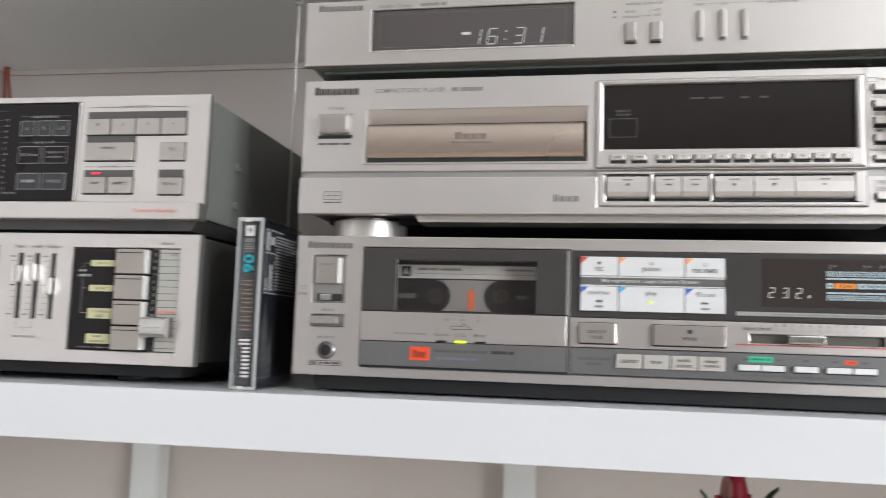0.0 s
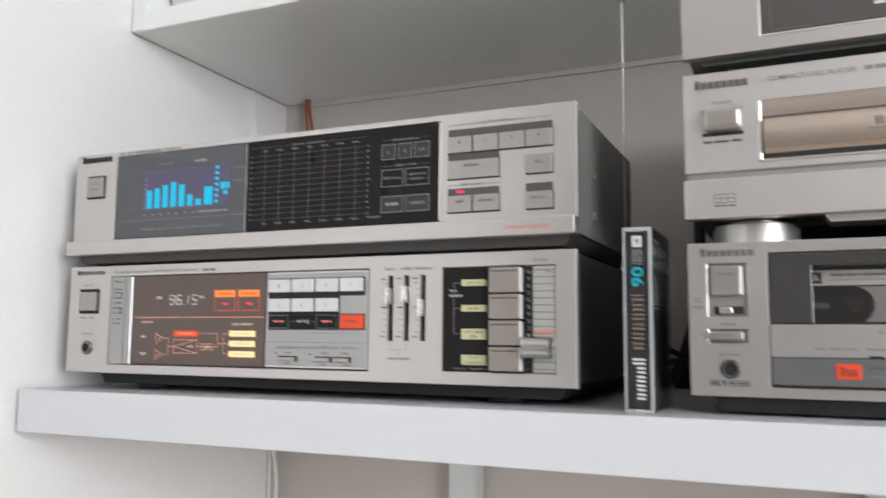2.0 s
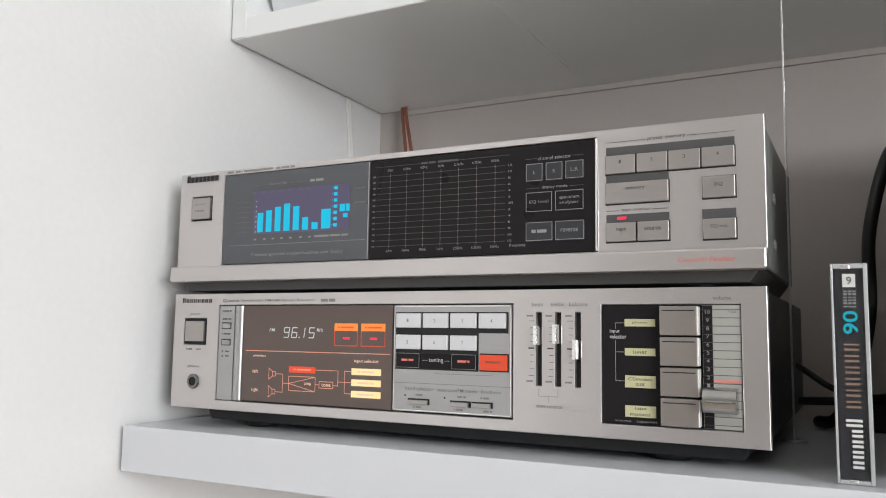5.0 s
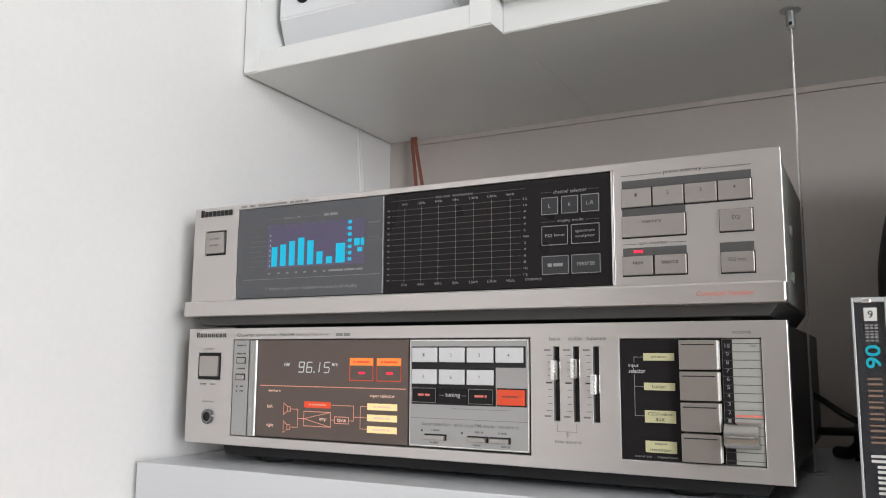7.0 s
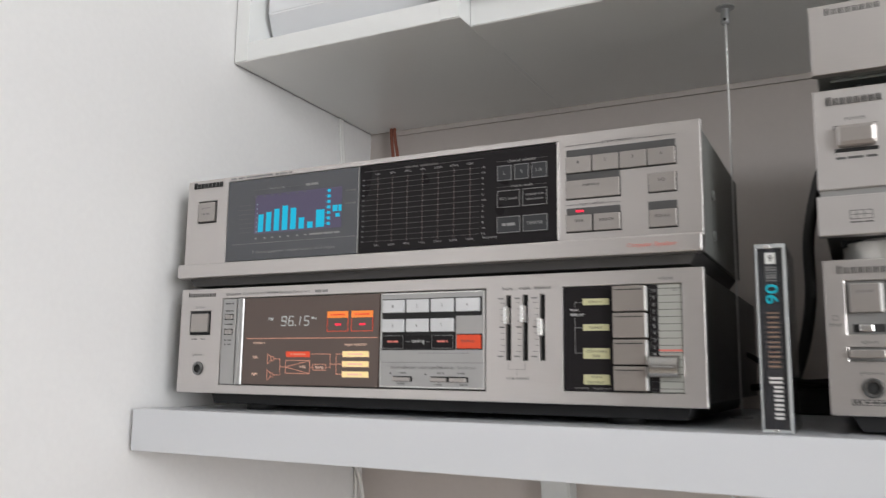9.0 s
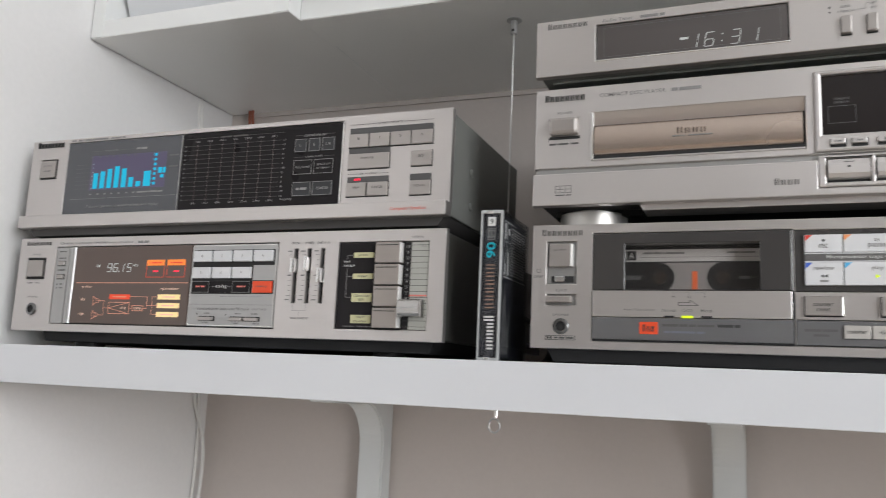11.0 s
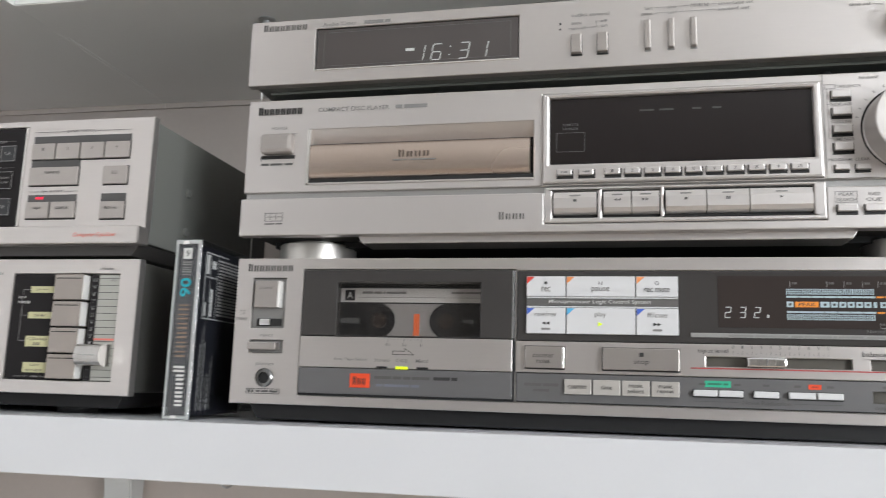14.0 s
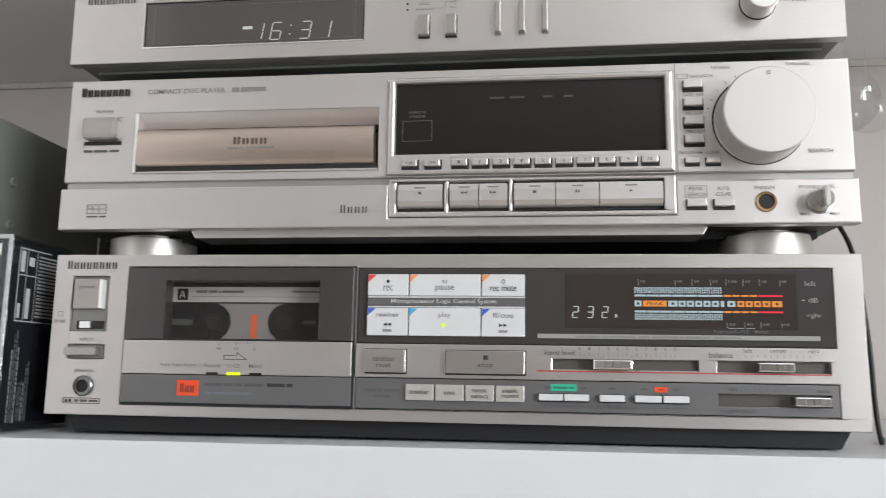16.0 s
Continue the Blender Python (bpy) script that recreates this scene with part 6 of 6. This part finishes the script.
for x, y in ((45, 60), (385, 60), (45, 180), (385, 180)):
    lathe(tm, "foot", x, -2.4, [(10, 0), (10.5, 7.4)], BLACK, axis="z", cy=y)
bx(tm, "plate_backing", 4, 426, 8, 46, 4.8, 6.9, BLACK_FLAT, 0)
badge(tm, 9, 39, 41.6, 46, INK)
txt(tm, "Audio Timer", 49, 71, 42.6, 45, INK_SOFT)
word_bars(tm, 76, 93, 42.8, 44.8, INK_SOFT, n=2)
cl = bx(tm, "clock_window", 45, 172.8, 14.2, 41, 1.2, 5, SMOKE, 0.3, "dark clock display window")
bx(tm, "window_sill", 44.6, 173, 13.4, 14.4, -0.3, 3, BRIGHT, 0.2)
outline(cl, "inner_line", 50, 16.6, 168, 38.6, 0.2, FAINT_PRINT, 0.9)
word_bars(cl, 103, 108.6, 23.2, 25, GLOW_WHITE, 0.8, 1)
for d, x in (("1", 108.4), ("6", 119), ("3", 136), ("1", 147.4)):
    digit(cl, d, x, 16.6, 5.6, 10, GLOW_WHITE, 0.8, 0.16, 0.58)
marks(cl, "colon", [(130.2, 19, 131, 19.8), (130.8, 24.2, 131.6, 25)], GLOW_WHITE, 0.8)
for x in (204, 219):
    bx(tm, "button_gap", x - 0.3, x + 6.4, 13.2, 26.2, -0.2, 2, BLACK_FLAT, 0.1)
    bx(tm, "push_button", x, x + 6, 14.2, 26, -3.6, 2, SILVER_BTN, 0.6)
for x in (246, 259, 271.4):
    bx(tm, "lever_gap", x - 0.2, x + 3.5, 13.4, 32, -0.2, 2, GREY_RECESS, 0.1)
    bx(tm, "lever", x, x + 3.2, 14.4, 32, -3.4, 2, SILVER_BTN, 0.6)
txt(tm, "outlet control", 204, 226, 37.6, 39.8, INK_SOFT)
txt(tm, "auto", 204, 210, 32.8, 34.6, INK_SOFT)
txt(tm, "manual", 202.4, 212, 29.6, 31.4, INK_SOFT)
txt(tm, "off", 221, 225, 33.4, 35, INK_SOFT)
txt(tm, "on", 221.4, 225, 30.2, 31.6, INK_SOFT)
strokes(tm, "switch_rule", [(213, 30.6, 218.6, 30.6), (218.6, 30.6, 218.6, 34.2), (218.6, 34.2, 220.6, 34.2)], 0.25, INK_SOFT)
marks(tm, "switch_dots", [(197, 33, 198.2, 34.4), (197, 29.8, 198.2, 30.8)], INK)
for wd, x0, x1, z in (("fast", 246, 251, 39), ("slow", 259, 264.4, 39), ("reverse", 272, 282, 39), ("timer/time set", 287, 306, 39), ("reset", 244.6, 251, 35.6), ("hold", 259, 264, 35.6), ("second set", 287, 304, 35.6)):
    txt(tm, wd, x0, x1, z, z + 1.9, INK_SOFT)
strokes(tm, "lever_rules", [(252, 40, 258, 40), (265.4, 40, 271, 40), (283, 40, 286, 40), (252, 36.6, 258, 36.6), (265, 36.6, 286, 36.6)], 0.22, INK_SOFT)
tk = lathe(tm, "selector_knob", 384, 26, [(8.8, 0.2), (8.8, -1), (8.5, -1.2), (8.3, -12.6), (7.9, -13), (0.1, -13)], TURNED, "round silver selector knob", seg=56)
lathe(tm, "knob_gap", 384, 26, [(9.4, 0.1), (9.4, -0.3), (8, -0.3)], BLACK_FLAT, seg=48)
for wd, x0, x1, z in (("sleep", 401, 409, 25.6), ("timer set", 402, 416, 34), ("time set", 356, 367, 33)):
    txt(tm, wd, x0, x1, z, z + 2, INK_SOFT)
strokes(tm, "knob_rules", [(368, 34, 373.4, 33), (394.4, 26.6, 400, 26.6)], 0.25, INK_SOFT)


# ---------- artificial rose below the shelf ----------
def petal(bm, yaw, lean, r, h, w):
    """One cupped petal sheet standing round the flower's middle."""
    n, m2 = 8, 7
    grid = []
    for j in range(m2 + 1):
        v = j / m2
        row = []
        for i in range(n + 1):
            uu = (i / n - 0.5) * 2
            a = yaw + uu * w / max(r, 0.004)
            rad = r * (0.45 + 0.55 * math.sin(math.pi * 0.5 * min(1, v * 1.6))) * (1 - 0.34 * max(0, v - 0.5) / 0.5) + lean * v ** 3 + 0.0006 * math.sin(4 * uu + yaw * 3) * v
            z = h * v * (1 - 0.26 * uu ** 4 - 0.05 * uu * uu)
            row.append(bm.verts.new((rad * math.cos(a), rad * math.sin(a), z)))
        grid.append(row)
    for j in range(m2):
        for i in range(n):
            f = bm.faces.new((grid[j][i], grid[j][i + 1], grid[j + 1][i + 1], grid[j + 1][i]))
            f.smooth = True


rose = thing("artificial_rose", (0.780, 0.1, 0.0), "red artificial rose in a tall floor vase under the shelf", "flower")
HEAD = 1.309
for k, (yaw, lean, r, h, w) in enumerate([(0.3, 0.0, 0.007, 0.0375, 0.011), (2.4, 0.0, 0.0078, 0.037, 0.012), (4.4, 0.0, 0.0085, 0.0385, 0.012), (1.2, 0.001, 0.0105, 0.0375, 0.013), (3.95, 0.001, 0.0112, 0.0365, 0.008), (5.2, 0.001, 0.011, 0.0375, 0.014), (0.2, 0.003, 0.013, 0.024, 0.016), (1.8, 0.003, 0.0135, 0.022, 0.016), (3.4, 0.003, 0.0135, 0.023, 0.016), (4.9, 0.003, 0.013, 0.024, 0.016)]):
    bm = bmesh.new()
    petal(bm, yaw, lean, r, h, w)
    bmesh.ops.solidify(bm, geom=bm.faces[:], thickness=0.0005)
    p = part("petal", bm, PETAL_PALE if k == 4 else PETAL, rose)
    p.location = (0, 0, HEAD)
for k in range(6):
    a = k * 1.047 + 0.3
    bm = bmesh.new()
    pts = [(0.004, 0.0, -0.001), (0.012, 0.0035, 0.004), (0.0165, 0.0, 0.013), (0.012, -0.0035, 0.004)]
    bm.faces.new([bm.verts.new((x * math.cos(a) - y * math.sin(a), x * math.sin(a) + y * math.cos(a), z + HEAD)) for x, y, z in pts])
    bmesh.ops.solidify(bm, geom=bm.faces[:], thickness=0.0008)
    part("sepal", bm, LEAF, rose)
for a, z, sz in ((0.3, 1.287, 0.029), (3.5, 1.286, 0.021), (5.1, 1.25, 0.07)):
    bm = bmesh.new()
    spine = []
    for j in range(7):
        v = j / 6
        wd = 0.35 * sz * math.sin(math.pi * v) ** 0.8
        row = []
        for s in (-1, 0, 1):
            x, y, zz = 0.004 + sz * v, s * wd * 0.5, (0.05 if sz < 0.05 else 0.022) * math.sin(1.3 * v) + 0.003 * abs(s)
            row.append(bm.verts.new((x * math.cos(a) - y * math.sin(a), x * math.sin(a) + y * math.cos(a), z + zz)))
        spine.append(row)
    for p, q in zip(spine, spine[1:]):
        for i in (0, 1):
            bm.faces.new((p[i], p[i + 1], q[i + 1], q[i]))
    bmesh.ops.solidify(bm, geom=bm.faces[:], thickness=0.0006)
    part("leaf", bm, LEAF, rose)
tube(rose, "stem", [(0, 0, 0.5), (0.002, 0.002, 0.8), (-0.001, 0.001, 1.1), (0, 0, 1.31)], 0.0022, LEAF)
lathe(rose, "vase", 0, 0, [(60, 0), (66, 10), (58, 200), (36, 500), (30, 640), (36, 680), (33, 680), (27, 640), (30, 500)], CERAMIC, "tall white ceramic floor vase", axis="z")

# ---------- clear glass baubles hanging from the cupboard ----------
for x, y, z, r in ((1.0, 0.205, 1.644, 0.024), (1.014, 0.2, 1.633, 0.016)):
    gb = thing("glass_bauble", (x, y, z), "small clear glass bauble hanging on a thread", "ornament", "glass baubles")
    prof = [(0.3, -r * 1000)] + [(r * 1000 * math.sin(math.pi * k / 18), -r * 1000 * math.cos(math.pi * k / 18)) for k in range(1, 18)] + [(2.2, r * 1000 + 1.5), (2.2, r * 1000 + 5)]
    lathe(gb, "globe", 0, 0, prof, GLASS_CLEAR, axis="z", seg=36)
    lathe(gb, "cap", 0, r * 1000 - 0.5, [(3.4, 0), (3.4, 4), (1, 5)], CHROME, axis="z", seg=20)
    tube(gb, "thread", [(0, 0, r + 0.003), (0, 0, (CAB_Z - z) / 2), (0, 0, CAB_Z - z)], 0.00012, WHITE_CABLE, seg=5, steps=2)
